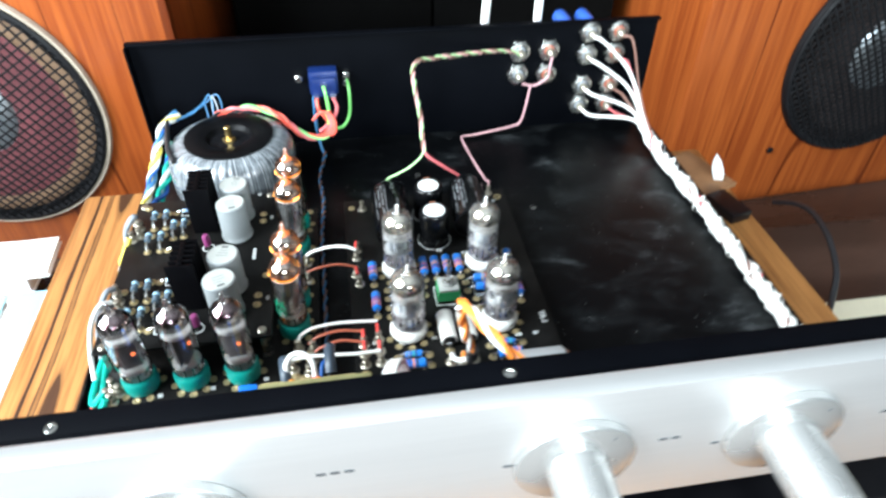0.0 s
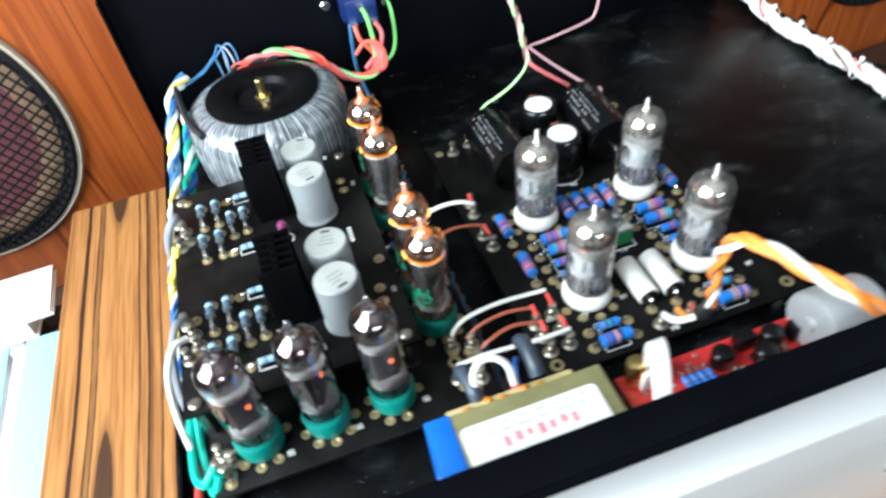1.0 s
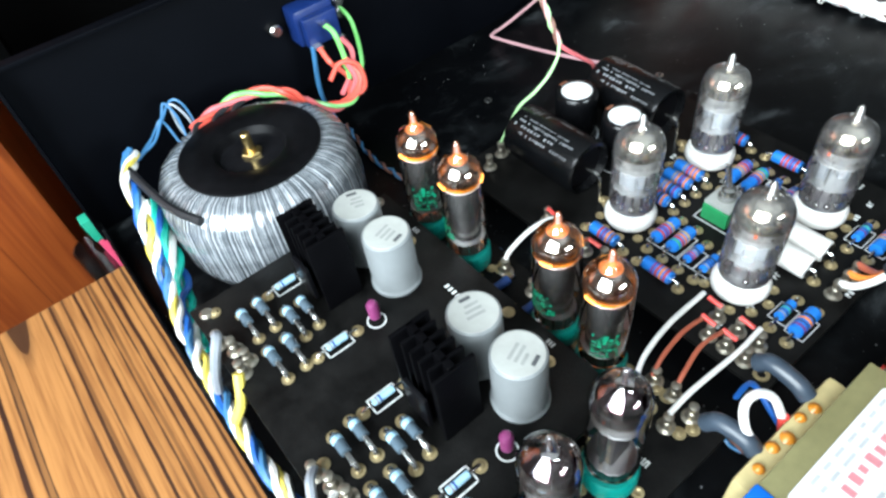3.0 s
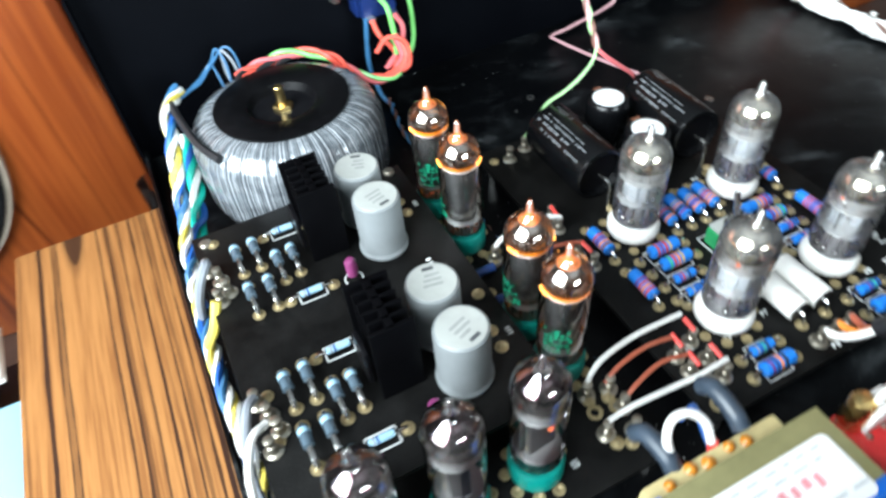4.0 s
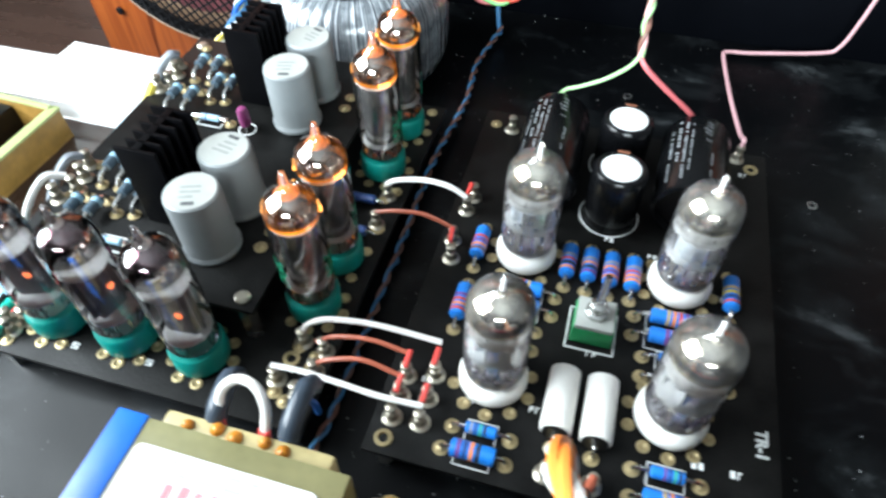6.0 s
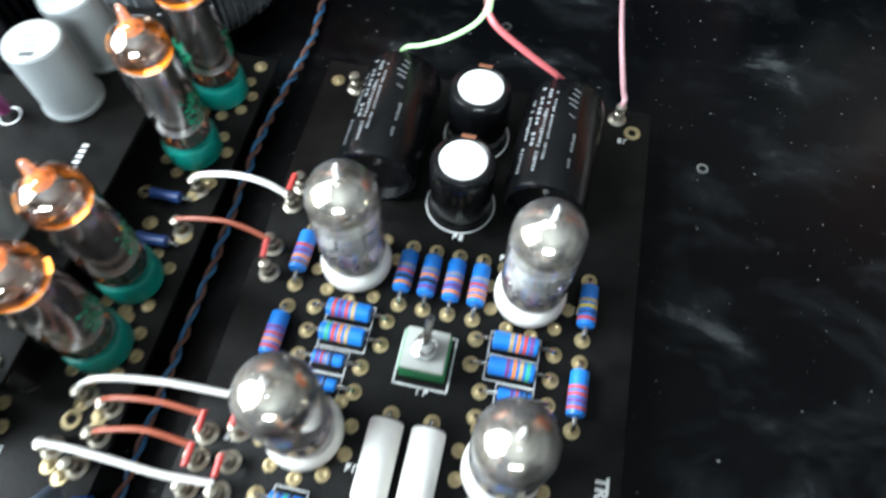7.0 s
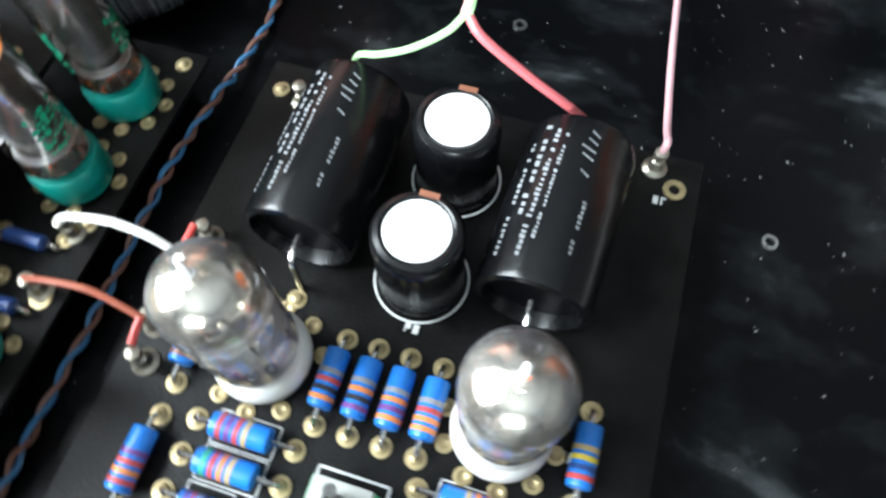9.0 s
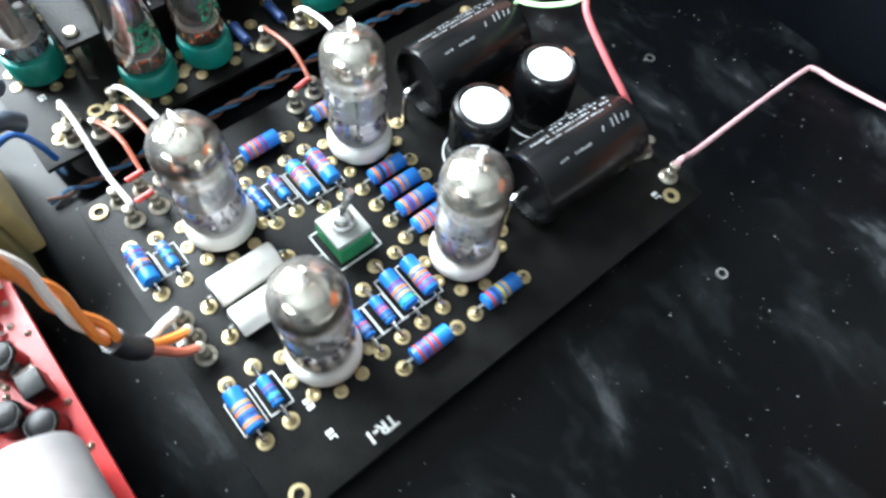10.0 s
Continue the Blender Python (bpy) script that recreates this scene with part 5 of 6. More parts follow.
twisted("primary_leads", [(-1.14, 1.42, 0.335), (-1.02, 1.455, 0.35), (-0.85, 1.45, 0.36), (-0.71, 1.41, 0.31), (-0.63, 1.40, 0.22), (-0.53, 1.39, 0.14), (-0.41, 1.39, 0.12), (-0.33, 1.41, 0.19), (-0.36, 1.45, 0.30)],
        0.0125, [W["coral"], W["coral"], W["green"], W["pink"]], 0.42, "twisted coral and green leads round the transformer's rim", 0.0135)
wire("lead_loop", [(-0.41, 1.40, 0.12), (-0.32, 1.38, 0.16), (-0.32, 1.40, 0.27), (-0.40, 1.42, 0.31), (-0.47, 1.42, 0.25)], 0.0115, W["coral"], "coral wire looped below the inlet", "mains wires")
for dx, dz in ((0, 0), (0.09, -0.02), (0.18, -0.03)):
    wire("sleeve_wire", [(-1.16 + dx, 1.36, 0.335), (-1.12 + dx, 1.42, 0.352 + dz * 0.2), (-1.03 + dx, 1.455, 0.352)], 0.013, W["black"], "black sleeved lead leaving the winding", "winding leads")

# blue leads at the transformer's far side
for k, (c, pts) in enumerate((("blue", [(-1.17, 1.47, 0.30), (-1.16, 1.52, 0.40), (-1.18, 1.56, 0.46), (-1.22, 1.53, 0.42), (-1.30, 1.47, 0.37), (-1.40, 1.44, 0.36)]),
                              ("slate", [(-1.20, 1.48, 0.28), (-1.22, 1.54, 0.40), (-1.26, 1.54, 0.38), (-1.33, 1.49, 0.35), (-1.42, 1.45, 0.33)]),
                              ("blue", [(-1.10, 1.50, 0.30), (-1.11, 1.56, 0.42), (-1.15, 1.59, 0.44), (-1.24, 1.55, 0.38), (-1.38, 1.47, 0.34)]),
                              ("grey", [(-1.12, 1.45, 0.32), (-1.13, 1.50, 0.41), (-1.16, 1.55, 0.45), (-1.17, 1.53, 0.36), (-1.16, 1.48, 0.30)]))):
    wire("secondary_lead", [(x, y, z - 0.03) for x, y, z in pts], 0.0055, W["slate" if c == "blue" else c], f"{'dark grey' if c == 'grey' else 'blue'} lead curling over the transformer", "secondary leads")
LEFT = [(-1.40, 1.45, 0.36), (-1.47, 1.32, 0.34), (-1.50, 1.18, 0.28), (-1.55, 1.02, 0.14), (-1.59, 0.86, 0.03), (-1.615, 0.62, -0.01), (-1.625, 0.33, -0.02), (-1.625, 0.08, -0.02), (-1.61, -0.15, 0.0), (-1.595, -0.40, -0.02)]
twisted("secondary_harness", LEFT, 0.0135, [W["white"], W["yellow"], W["white"], W["slate"], W["blue"]], 0.30, "twisted white, yellow and blue harness along the chassis edge", 0.019)
twisted("secondary_harness", [(-1.44, 1.30, 0.22), (-1.50, 1.05, 0.04), (-1.56, 0.90, -0.04), (-1.58, 0.70, -0.07)], 0.015, [W["teal"], W["blue"], W["teal"], W["white"]], 0.32, "twisted teal and blue harness beside the transformer", 0.022)
wire("sleeved_lead", [(-1.45, 1.35, 0.36), (-1.43, 1.18, 0.33), (-1.40, 1.02, 0.32), (-1.35, 0.90, 0.31)], 0.017, W["black"], "black sleeved lead across the winding")
wire("supply_lead", [(-1.51, -0.26, 0.225), (-1.56, -0.30, 0.24), (-1.605, -0.37, 0.17), (-1.62, -0.46, 0.06), (-1.605, -0.56, -0.02)], 0.0125, W["white"], "white lead bent down from the rectifier board", "supply leads")
wire("supply_lead", [(-1.52, -0.16, 0.225), (-1.55, -0.20, 0.235), (-1.59, -0.27, 0.16), (-1.61, -0.35, 0.05), (-1.60, -0.42, -0.02)], 0.015, W["grey"], "grey sleeved lead down from the rectifier board", "supply leads")
wire("supply_lead", [(-1.62, 0.42, 0.02), (-1.60, 0.40, 0.12), (-1.57, 0.40, 0.20), (-1.535, 0.43, 0.24), (-1.53, 0.46, 0.225)], 0.018, W["grey"], "grey sleeved lead up to the rectifier board", "supply leads")
wire("supply_lead", [(-1.63, 0.30, -0.02), (-1.62, 0.26, 0.05), (-1.58, 0.25, 0.12), (-1.54, 0.29, 0.20)], 0.018, W["yellow"], "yellow lead up to the rectifier board", "supply leads")
wire("heater_lead", [(-1.60, -0.30, -0.04), (-1.615, -0.50, -0.06), (-1.60, -0.66, -0.04), (-1.55, -0.74, 0.02), (-1.50, -0.71, 0.06)], 0.017, W["teal"], "teal lead at the corner of the supply board", "heater leads")
wire("heater_lead", [(-1.59, -0.36, -0.05), (-1.58, -0.55, -0.07), (-1.555, -0.70, -0.06), (-1.53, -0.76, -0.02), (-1.49, -0.74, 0.05)], 0.017, W["teal"], "teal lead at the corner of the supply board", "heater leads")
wire("red_lead", [(-1.60, -0.60, -0.09), (-1.625, -0.85, -0.10), (-1.63, -1.15, -0.10), (-1.60, -1.38, -0.10)], 0.016, W["red"], "red lead along the chassis floor")
for x, y in ((-1.50, -0.70), (-1.475, -0.73), (-1.45, -0.68), (-1.49, -0.64)):
    again(TURRET, "turret_terminal", (x, y, 0), supply)
twisted("heater_leads", [(-0.41, 1.51, -0.09), (-0.46, 1.20, -0.10), (-0.44, 0.90, -0.10), (-0.455, 0.45, -0.06), (-0.45, 0.05, -0.08), (-0.45, -0.25, -0.09), (-0.445, -0.68, -0.10), (-0.46, -0.85, -0.10)],
        0.0065, [W["slate"], W["brown"]], 0.13, "twisted blue and brown heater leads between the boards", 0.008)

# ---- small mains transformer behind the front panel ----
TAPE = surface("blue_tape", (0.003, 0.13, 0.56), 0.38, grain=300, vary=0.12)
OLIVE = surface("olive_core_varnish", (0.20, 0.185, 0.085), 0.4, grain=300, vary=0.2)
BEIGE = surface("beige_bobbin", (0.50, 0.41, 0.20), 0.45, grain=300, vary=0.2)
AMBER = surface("amber_resin", (0.55, 0.20, 0.02), 0.3, grain=200, vary=0.3)
PAPER = surface("white_label_paper", (0.70, 0.70, 0.69), 0.6, grain=300, vary=0.04)
RED_INK = surface("faded_red_print", (0.62, 0.24, 0.27), 0.6, grain=600, vary=0.15)
FAINT_INK = surface("faint_grey_print", (0.46, 0.48, 0.49), 0.6, grain=600, vary=0.15)


def rounded_sheet(bm, x0, x1, y0, y1, z0, z1, r):
    """A thin sheet with rounded corners."""
    ring = []
    for cx, cy, a0 in ((x1 - r, y1 - r, 0), (x0 + r, y1 - r, 90), (x0 + r, y0 + r, 180), (x1 - r, y0 + r, 270)):
        ring += [(cx + r * math.cos(radians(a0 + 18 * i)), cy + r * math.sin(radians(a0 + 18 * i))) for i in range(6)]
    low, high = ([bm.verts.new((x, y, z)) for x, y in ring] for z in (z0, z1))
    ring_faces(bm, [low, high])
    bm.faces.new(high)
    bm.faces.new(low[::-1])
    return bm


tr = thing("control_transformer", (-0.508, -1.095, F), "small transformer in blue tape with a white label", "transformer")
h = 0.305 - F
part("core", box(B(), -0.285, 0.285, -0.115, 0.13, 0.0, h, 0.006), OLIVE, tr, "olive varnished core")
part("end_tape", box(B(), -0.297, -0.215, -0.122, 0.134, 0.0, h + 0.005, 0.008), TAPE, tr, "bright blue tape round the end")
part("front_tape", box(B(), -0.214, 0.297, -0.127, -0.108, 0.06, h + 0.004, 0.004), TAPE, tr, "bright blue tape on the front")
part("edge_tape", box(B(), -0.214, 0.297, -0.1075, -0.075, h - 0.004, h + 0.0045, 0.002), TAPE, tr, "bright blue tape on the edge")
part("label", rounded_sheet(B(), -0.205, 0.238, -0.098, 0.070, h + 0.001, h + 0.0065, 0.02), PAPER, tr, "white paper label")
red, grey = B(), B()
for k in range(7):
    box(red, -0.09 + k * 0.036, -0.073 + k * 0.036 + 0.004 * (k % 2), -0.030 + 0.006 * (k % 3), 0.002 + 0.004 * (k % 2), h + 0.0065, h + 0.0078)
rng = random.Random(5)
for row in (-0.07, 0.02, 0.045):
    x = -0.13
    while x < 0.19:
        dx = rng.uniform(0.02, 0.05)
        box(grey, x, x + dx, row, row + 0.009, h + 0.0065, h + 0.0078)
        x += dx + 0.02
part("red_print", red, RED_INK, tr, "faded red print", smooth=False)
part("grey_print", grey, FAINT_INK, tr, "pale grey print", smooth=False)
part("end_sticker", box(B(), -0.3005, -0.296, -0.06, 0.03, 0.12, 0.27), PAPER, tr, "white sticker on the end")
part("rear_bobbin", box(B(), -0.22, 0.22, 0.13, 0.185, 0.05, h - 0.06, 0.016), BEIGE, tr, "beige bobbin flange")
part("front_bobbin", lathe(B(), [(0.06, -0.175), (0.11, -0.17), (0.128, -0.14), (0.130, 0.0), (0.128, 0.17), (0.11, 0.205), (0.06, 0.21)], 32, (0.02, -0.125, 0.20), "X"), BEIGE, tr, "dull yellow rounded winding")
for k in range(5):
    part("resin", lathe(B(), [(0.013, 0), (0.016 + 0.002 * (k % 3), 0.008), (0.011, 0.016), (0.004, 0.02)], 10, (-0.15 + k * 0.062 + 0.012 * (k % 2), 0.155 + 0.01 * (k % 2), h - 0.064)), AMBER, tr, "amber resin on a solder pin")
for k, (x, y, z, m) in enumerate(((0.17, -0.24, 0.25, W["red"]), (0.195, -0.215, 0.27, W["red"]), (0.16, -0.25, 0.22, W["red"]), (-0.11, -0.245, 0.17, AMBER), (-0.07, -0.25, 0.15, AMBER), (0.0, -0.252, 0.17, BEIGE), (0.06, -0.25, 0.18, BEIGE))):
    part("solder_pin", lathe(B(), [(0.006, -0.03), (0.022, -0.02), (0.026, 0.0), (0.02, 0.018), (0.006, 0.026)], 10, (x, y, z)), m, tr)
part("mounting_foot", box(B(), -0.38, -0.297, -0.10, 0.03, 0.0, 0.02, 0.004), STEEL, tr, "steel mounting foot")
wire("bobbin_link", [(-0.60, -0.90, 0.22), (-0.605, -0.855, 0.285), (-0.57, -0.825, 0.315), (-0.52, -0.83, 0.315), (-0.485, -0.86, 0.285), (-0.48, -0.90, 0.22)], 0.0125, W["white"], "white looped link on the small transformer")
for x in (-0.60, -0.48):
    tagged(part("sleeve", sweep(B(), [Vector((x, -0.915, 0.17)), Vector((x, -0.898, 0.235))], 0.015, 10), W["red"]), "red sleeve on the looped link", "sleeve", "red sleeves")
GREY_SHRINK = surface("blue_grey_shrink_sleeve", (0.035, 0.05, 0.07), 0.4, grain=300, vary=0.3)
for pts in ([(-0.624, -0.769, 0.203), (-0.621, -0.803, 0.248), (-0.614, -0.871, 0.247), (-0.611, -0.905, 0.222)], [(-0.406, -0.765, 0.265), (-0.406, -0.802, 0.3), (-0.406, -0.875, 0.29), (-0.405, -0.911, 0.265)]):
    tagged(part("shrink_sleeve", sweep(B(), glide(pts), 0.026, 12), GREY_SHRINK), "blue-grey shrink sleeve over a transformer lead", "sleeve", "shrink sleeves")
wire("transformer_lead", [(-0.455, -0.905, 0.14), (-0.455, -0.85, 0.19), (-0.44, -0.80, 0.21), (-0.42, -0.77, 0.17), (-0.425, -0.755, 0.08)], 0.009, W["blue"], "bright blue lead from the small transformer")

# ---- red control board behind the front panel ----
RED_MASK = surface("red_solder_mask", (0.52, 0.025, 0.025), 0.35, grain=400, vary=0.25, patch=90)
control = thing("control_circuit_board", (0, 0, 0), "red control circuit board packed with small parts", "circuit board")
RZ = 0.21
part("board", box(B(), -0.17, 0.78, -1.385, -0.985, RZ - 0.016, RZ, 0.002), RED_MASK, control)
for x in (-0.13, 0.73):
    part("spacer", lathe(B(), [(0.03, F), (0.03, RZ - 0.016)], 6, (x, -1.03, 0)), STEEL, control)
for x in (-0.13, 0.73):
    part("spacer", lathe(B(), [(0.03, F), (0.03, RZ - 0.016)], 6, (x, -1.34, 0)), STEEL, control)
plug = thing("plug", (-0.07, -1.03, RZ), "white plug with white wires bent over towards the front", "connector")
part("housing", box(B(), -0.045, 0.045, -0.032, 0.032, 0, 0.09, 0.006), W["white"], plug)
for k in range(3):
    d = 0.018 * (k - 1)
    part("bent_wire", sweep(B(), glide([(d, 0.0, 0.08), (-0.02 + d, -0.01, 0.20), (-0.04 + d, -0.04, 0.28), (-0.07 + d, -0.10, 0.305), (-0.10 + d, -0.17, 0.275), (-0.125 + d, -0.235, 0.22), (-0.13 + d, -0.28, 0.14), (-0.125 + d, -0.30, 0.02)]), 0.0105, 8), W["white"], plug, "white bent wire")
rng = random.Random(21)


def control_cap(x, y, r, hh, m, label):
    t = thing("capacitor", (x, y, RZ), label, "capacitor", "control board capacitors")
    part("can", lathe(B(), [(r * 0.94, 0), (r, 0.004), (r, hh * 0.9), (r * 0.85, hh)], 22), m, t)
    part("top", lathe(B(), [(r * 0.8, hh), (r * 0.6, hh + 0.003)], 18), BLACK_PLASTIC if m is not BRASS else BRASS, t)


control_cap(-0.115, -1.015, 0.034, 0.11, BRASS, "small gold electrolytic capacitor on the red board")
for x, y in ((0.17, -1.06), (0.30, -1.10), (0.36, -1.05), (0.23, -1.17)):
    control_cap(x, y, 0.036, 0.07, SLEEVE, "small black electrolytic capacitor on the red board")
for k in range(4):
    resistor(0.03 + k * 0.028, -1.045, 0.03 + k * 0.028, -1.145, 0.011, 0.055, ("grey", "navy"), BLUE_RES, RZ, 0.002, "tiny blue resistor on the red board", "control board resistors")
for k in range(4):
    resistor(0.42 + k * 0.03, -1.15, 0.42 + k * 0.03, -1.25, 0.011, 0.055, ("grey", "navy"), PALE_BLUE, RZ, 0.002, "tiny pale blue resistor on the red board", "control board resistors")
for k, (x, y) in enumerate(((0.27, -1.03), (0.10, -1.20), (0.45, -1.06), (0.51, -1.06), (0.34, -1.20))):
    t = thing("relay" if k < 2 else "transistor", (x, y, RZ), "small black moulded part on the red board", "component", "black control board parts")
    part("body", box(B(), -0.03, 0.03, -0.024, 0.024, 0.012, 0.075, 0.004), BLACK_PLASTIC, t)
    for s in (-1, 1):
        part("leg", box(B(), s * 0.02 - 0.004, s * 0.02 + 0.004, -0.004, 0.004, 0, 0.014), STEEL, t)
chip = thing("integrated_circuit", (0.20, -1.29, RZ), "black integrated circuit on the red board", "chip")
part("body", box(B(), -0.09, 0.09, -0.035, 0.035, 0.012, 0.04, 0.003), BLACK_PLASTIC, chip)
for k in range(8):
    for s in (-1, 1):
        part("pin", box(B(), -0.08 + k * 0.0225, -0.072 + k * 0.0225, s * 0.04 - 0.004, s * 0.04 + 0.004, 0, 0.025), STEEL, chip)
joint = part("solder_joint", lathe(B(), [(0.009, 0), (0.006, 0.006), (0.002, 0.009)], 8), SOLDER, control, at=(-0.14, -1.0, RZ))
for _ in range(60):
    again(joint, "solder_joint", (rng.uniform(-0.15, 0.5), rng.uniform(-1.37, -1.0), RZ), control)
for k in range(16):
    x, y, a = rng.uniform(-0.02, 0.46), rng.uniform(-1.36, -1.01), rng.choice((0, 90))
    m, lab = rng.choice(((BLACK_PLASTIC, "black"), (PALE_BLUE, "pale blue"), (WHITE_CAP, "white"), (BAND["brown"], "brown")))
    t = thing("small_component", (x, y, RZ), f"tiny {lab} part soldered on the red board", "component", "small control board parts", turn=a)
    part("body", box(B(), -0.022, 0.022, -0.010, 0.010, 0.004, 0.026, 0.003), m, t)
    for s in (-1, 1):
        part("leg", box(B(), s * 0.024 - 0.003, s * 0.024 + 0.003, -0.004, 0.004, 0, 0.012), STEEL, t)
CAN = surface("grey_motor_can", (0.46, 0.47, 0.48), 0.42, 0.5, grain=250, vary=0.12)
motor = thing("potentiometer_motor", (0.435, -1.10, RZ), "grey metal motor can of the volume control", "motor")
part("can", lathe(B(), [(0.07, 0), (0.104, 0.006), (0.110, 0.02), (0.110, 0.20), (0.095, 0.215)], 40, (0, 0, 0.115), "X"), CAN, motor)
part("gearbox", box(B(), 0.217, 0.255, -0.10, 0.10, 0.0, 0.13, 0.006), STEEL, motor)
part("bearing", lathe(B(), [(0.022, -0.012), (0.026, 0.002)], 20, (0, 0, 0.122), "X"), CAN, motor)

# orange and white leads from the signal board to the volume control
for c, x in (("white", 0.195), ("orange", 0.256), ("rust", 0.315)):
    wire("volume_lead", [(x, -0.724, 0.062), (x + (0.25 - x) * 0.2, -0.765, 0.072), (x + (0.26 - x) * 0.6, -0.80, 0.10), (0.272 + (x - 0.256) * 0.2, -0.83, 0.15)], 0.013, W[c], f"{'rust-red' if c == 'rust' else c} lead on the signal board", "volume leads")
tagged(part("shrink_sleeve", sweep(B(), glide([(0.272, -0.825, 0.145), (0.275, -0.845, 0.19), (0.268, -0.86, 0.25)]), 0.030, 12), W["black"]), "black shrink sleeve round the volume leads", "sleeve", "shrink sleeves")
twisted("volume_braid", [(0.268, -0.858, 0.24), (0.235, -0.88, 0.38), (0.20, -0.90, 0.54), (0.185, -0.95, 0.67), (0.20, -1.02, 0.715), (0.25, -1.14, 0.72), (0.32, -1.26, 0.70), (0.42, -1.33, 0.62), (0.50, -1.37, 0.50)],
        0.0110, [W["orange"], W["white"], W["orange"]], 0.36, "thick twisted orange and white leads arching to the front", 0.0135)

# ---- what lies round the stand ----
PALE = surface("pale_blue_sheet", (0.28, 0.54, 0.66), 0.5, grain=200, vary=0.05, patch=8)
SIDE = -1.95
CARD = surface("tan_cardboard", (0.24, 0.115, 0.05), 0.7, grain=200, vary=0.2)
side = thing("side_table", (-6.3, 0.0, TABLE - 1), "dark glossy brown side table beside the stand", "table")
top = surface("dark_glossy_table", (0.03, 0.018, 0.014), 0.18, grain=200, vary=0.4, patch=10, stretch=(1, 0.2, 1))
sh = SIDE - (TABLE - 1)
part("tabletop", box(B(), -3.2, 3.28, -3.0, 2.6, sh - 0.15, sh, 0.03), top, side)
for x in (-3.0, 3.0):
    for y in (-2.8, 2.4):
        part("leg", box(B(), x - 0.12, x + 0.12, y - 0.12, y + 0.12, 0, sh - 0.15), top, side)


def booklet(x0, x1, y0, y1, z0, z1, turn, m, label, cover):
    cx, cy = (x0 + x1) / 2, (y0 + y1) / 2
    t = thing("booklet", (cx, cy, z0), label, "booklet", "papers beside the stand", turn=turn)
    w, d, hh = (x1 - x0) / 2, (y1 - y0) / 2, z1 - z0
    part("page_block", box(B(), -w + 0.02, w - 0.02, -d + 0.02, d - 0.02, 0.012, hh - 0.012, 0.004), PAPER, t)
    part("cover", box(B(), -w, w, -d, d, hh - 0.012, hh, 0.003), m, t, cover)
    part("back_cover", box(B(), -w, w, -d, d, 0.0, 0.012, 0.003), m, t)


booklet(-6.2, -3.45, 2.06, 2.66, SIDE, SIDE + 0.20, 1, PAPER, "stack of white papers on the side table", "white top sheet")
booklet(-4.55, -3.30, 2.08, 2.66, SIDE + 0.20, SIDE + 0.38, -2, PAPER, "white booklet lying on the papers", "white cover")
booklet(-3.75, -3.12, 2.05, 2.56, SIDE + 0.38, SIDE + 0.45, 3, PAPER, "thin white booklet on top of the stack", "white cover")
booklet(-3.21, -2.955, -2.5, 1.75, SIDE, SIDE + 0.50, 0, PALE, "thick pale blue folder lying along the stand", "pale blue cover")
booklet(-3.33, -3.24, -2.4, 1.80, SIDE, SIDE + 0.38, 1, PAPER, "white brochure standing beside the blue folder", "white cover")
booklet(-3.47, -3.39, -2.4, 1.90, SIDE, SIDE + 0.33, 1.5, PALE, "pale blue magazine beside the white brochure", "pale blue cover")
booklet(-3.80, -3.52, -2.6, 0.10, SIDE, SIDE + 0.16, 2, PALE, "pale blue booklet on the side table", "pale blue cover")
crate_m = surface("yellow_brown_box", (0.20, 0.11, 0.022), 0.5, grain=150, vary=0.3)
crate_edge = surface("pale_green_edge", (0.30, 0.35, 0.15), 0.5, grain=150, vary=0.15)
crate = thing("box", (-4.75, 1.28, SIDE), "open yellow-brown box with a pale green rim on the side table", "box", turn=-3)
part("base", box(B(), -0.55, 0.55, -0.65, 0.64, 0, 0.03, 0.005), crate_m, crate)
for x0, x1, y0, y1 in ((-0.55, -0.50, -0.65, 0.64), (0.50, 0.55, -0.65, 0.64), (-0.50, 0.50, -0.65, -0.60), (-0.50, 0.50, 0.59, 0.64)):
    side_wall = part("side", box(B(), x0, x1, y0, y1, 0.03, 0.29, 0.008), crate_m, crate)
    part("rim", box(B(), x0 - 0.02, x1 + 0.02, y0 - (0.02 if y0 < 0 else 0), y1, 0.29, 0.315, 0.006), crate_edge, side_wall, "pale green rim")
part("dark_insert", box(B(), -0.49, 0.10, -0.59, 0.58, 0.03, 0.26, 0.02), BLACK_PLASTIC, crate, "dark insert")
# odds and ends at the stand's corner
pen = thing("marker", (-1.66, 3.22, TABLE), "green and pink marker leaning behind the stand", "marker")
pen.rotation_euler = (0, radians(-5), 0)
part("body", box(B(), 0.05, 0.17, -0.05, 0.05, 0, 2.20, 0.015), wire_mat("bright_pink", (0.55, 0.06, 0.13)), pen, "pink body")
part("cap", box(B(), 0.04, 0.18, -0.055, 0.055, 2.20, 2.40, 0.015), wire_mat("bright_green", (0.01, 0.30, 0.19)), pen, "green cap")
cup = thing("plastic_cup", (-1.86, 3.40, TABLE), "clear plastic cup standing behind the stand", "cup")
part("wall", lathe(B(), [(0.10, 0.0), (0.12, 0.02), (0.15, 2.02), (0.135, 2.02), (0.105, 0.04)], 28), thin_glass("clear_plastic", (0.9, 0.88, 0.88), 0.06, 0.15), cup)
card = thing("cardboard_piece", (3.40, 2.42, STAND), "piece of tan cardboard lying on the stand", "cardboard", turn=20)
part("sheet", box(B(), -0.25, 0.25, -0.35, 0.35, 0.0, 0.05, 0.005), CARD, card)
tag = thing("paper_tag", (3.60, 2.25, STAND), "white paper tag propped up on the stand", "tag", turn=-20)
leaf = B()
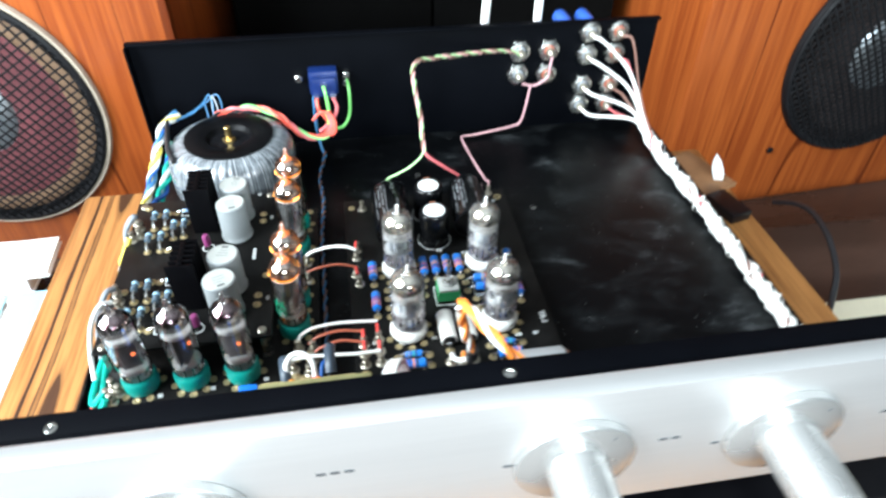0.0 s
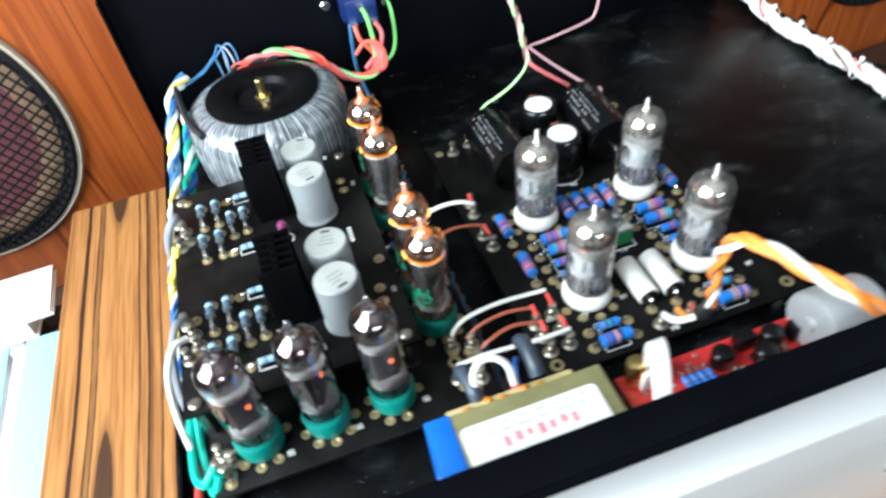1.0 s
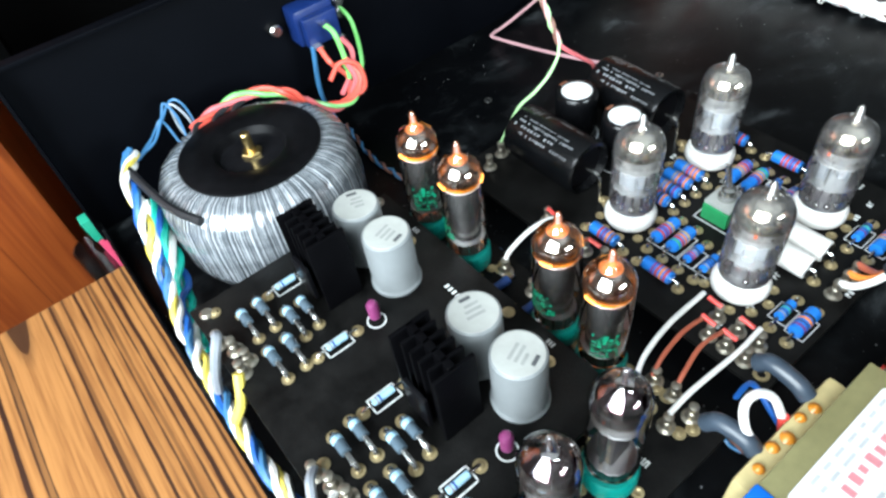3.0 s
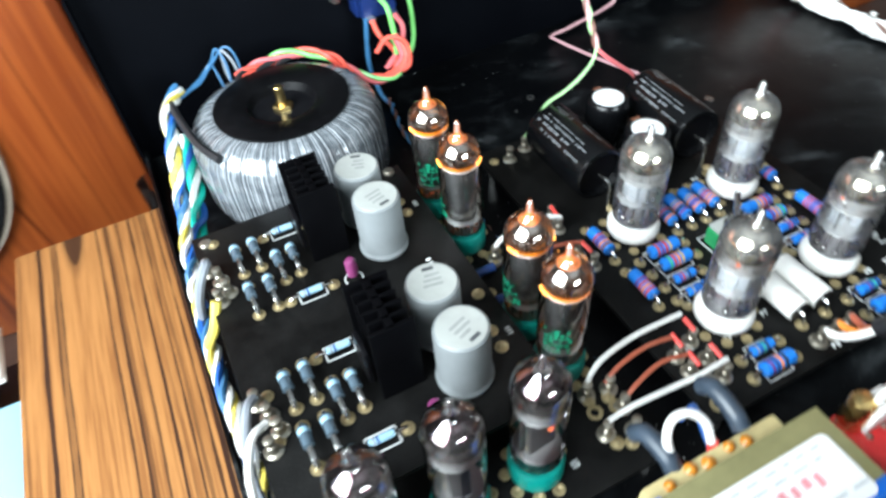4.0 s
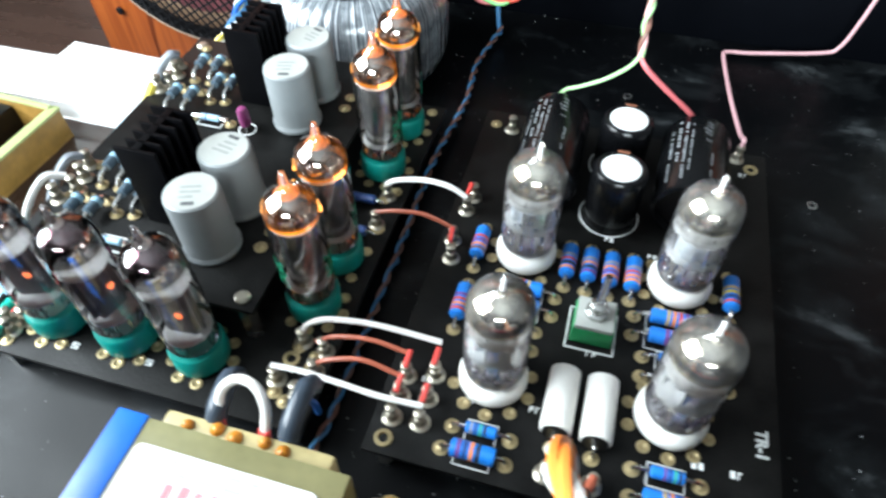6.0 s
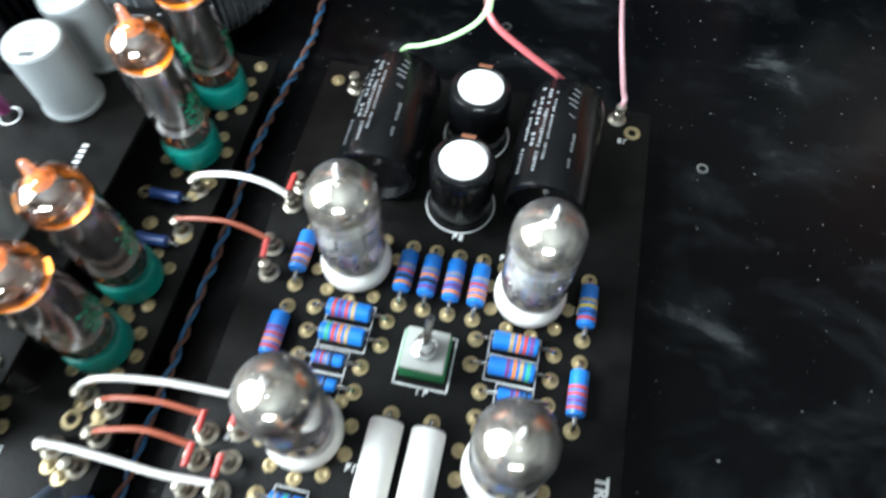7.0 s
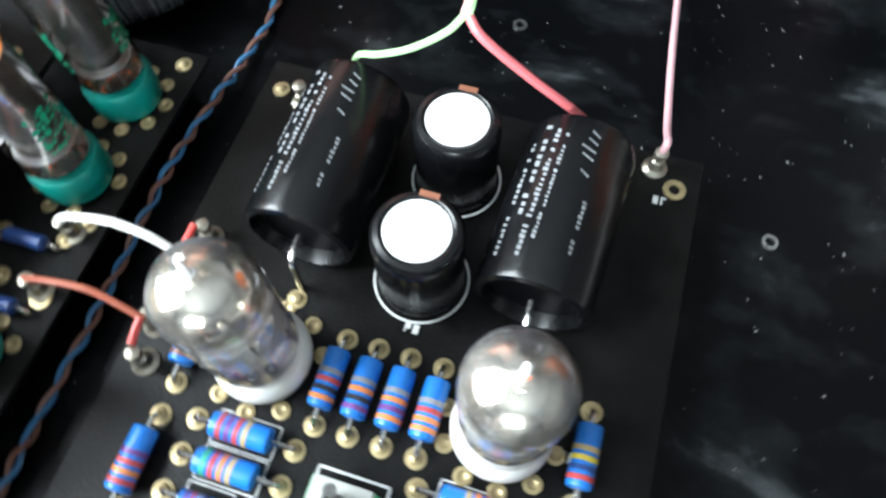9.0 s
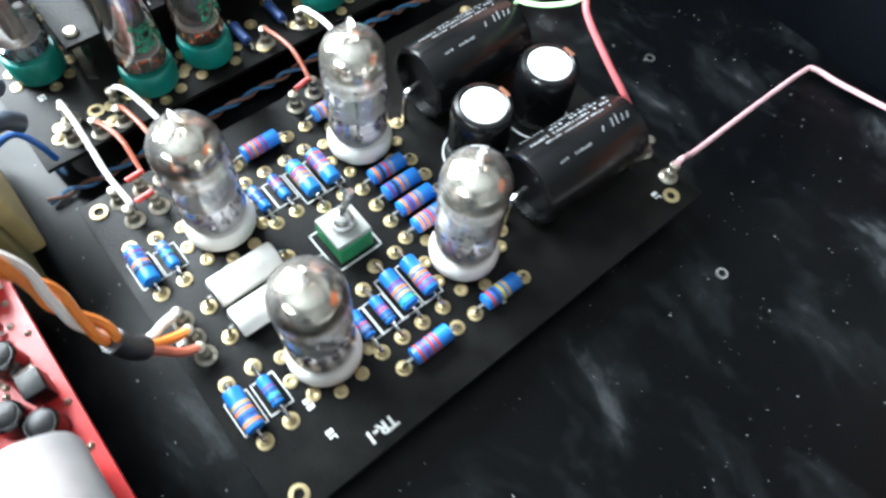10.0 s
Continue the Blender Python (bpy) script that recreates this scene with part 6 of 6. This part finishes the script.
outline = [(0.0, 0.0), (0.05, 0.06), (0.062, 0.16), (0.045, 0.27), (0.0, 0.36), (-0.045, 0.27), (-0.062, 0.16), (-0.05, 0.06)]
front, rear = ([leaf.verts.new((x - 0.32 * z, s, z)) for x, z in outline] for s in (-0.005, 0.005))
ring_faces(leaf, [front, rear])
leaf.faces.new(front)
leaf.faces.new(rear[::-1])
part("sheet", leaf, PAPER, tag)
blk = thing("adapter", (3.45, 1.80, STAND), "black adapter with a yellow sticker on the stand", "adapter", turn=15)
part("body", box(B(), -0.12, 0.12, -0.2, 0.2, 0, 0.11, 0.02), BLACK_PLASTIC, blk)
part("sticker", box(B(), 0.118, 0.124, -0.17, 0.15, 0.015, 0.095), BAND["yellow"], blk, "yellow sticker")
wire("black_cable", [(4.58, 2.5, -1.83), (4.61, 2.2, -1.64), (4.58, 1.9, -1.54), (4.48, 1.5, -1.52), (4.34, 1.1, -1.6), (4.18, 0.85, -1.72), (4.04, 0.7, -1.76)] + [(3.85, 0.6, -1.9), (3.85, 0.5, -2.4), (3.85, 0.45, TABLE)], 0.03, W["black"], "black cable hanging beside the stand")
shelf = thing("shelf", (5.9, 1.3, TABLE), "shade-darkened shelf holding cream papers beside the stand", "shelf")
part("board", box(B(), -2.0, 3.5, -2.2, 1.8, 0.5, 0.62, 0.02), TABLE_WOOD, shelf)
part("plinth", box(B(), -1.9, 3.4, -2.1, 1.7, 0, 0.5, 0.02), TABLE_WOOD, shelf)
pap = thing("paper_stack", (5.6, 0.6, TABLE + 0.62), "cream paper stack on the shelf", "paper")
part("sheet_block", box(B(), -1.4, 2.6, -1.3, 0.9, 0, 0.25, 0.01), surface("cream_paper", (0.62, 0.58, 0.44), 0.6, grain=200, vary=0.06), pap)

# rear cables above the back panel
for x in (0.93, 1.36):
    wire("phono_cable", [(x, 1.83, 0.30), (x - 0.01, 2.05, 0.55), (x + 0.06, 2.25, 0.95), (x + 0.25, 2.5, 1.5), (x + 0.5, 2.9, 1.6)], 0.035, W["white"], "white cable behind the back panel", "rear cables")
for x in (1.52, 1.70):
    t = thing("rear_plug", (x, 1.765, 0.67), "blue phono plug behind the back panel", "plug", "rear plugs")
    part("shell", lathe(B(), [(0.055, 0), (0.06, 0.01), (0.06, 0.28), (0.03, 0.34)], 20, (0, 0, 0), "Y"), wire_mat("bright_blue", (0.03, 0.10, 0.42)), t)
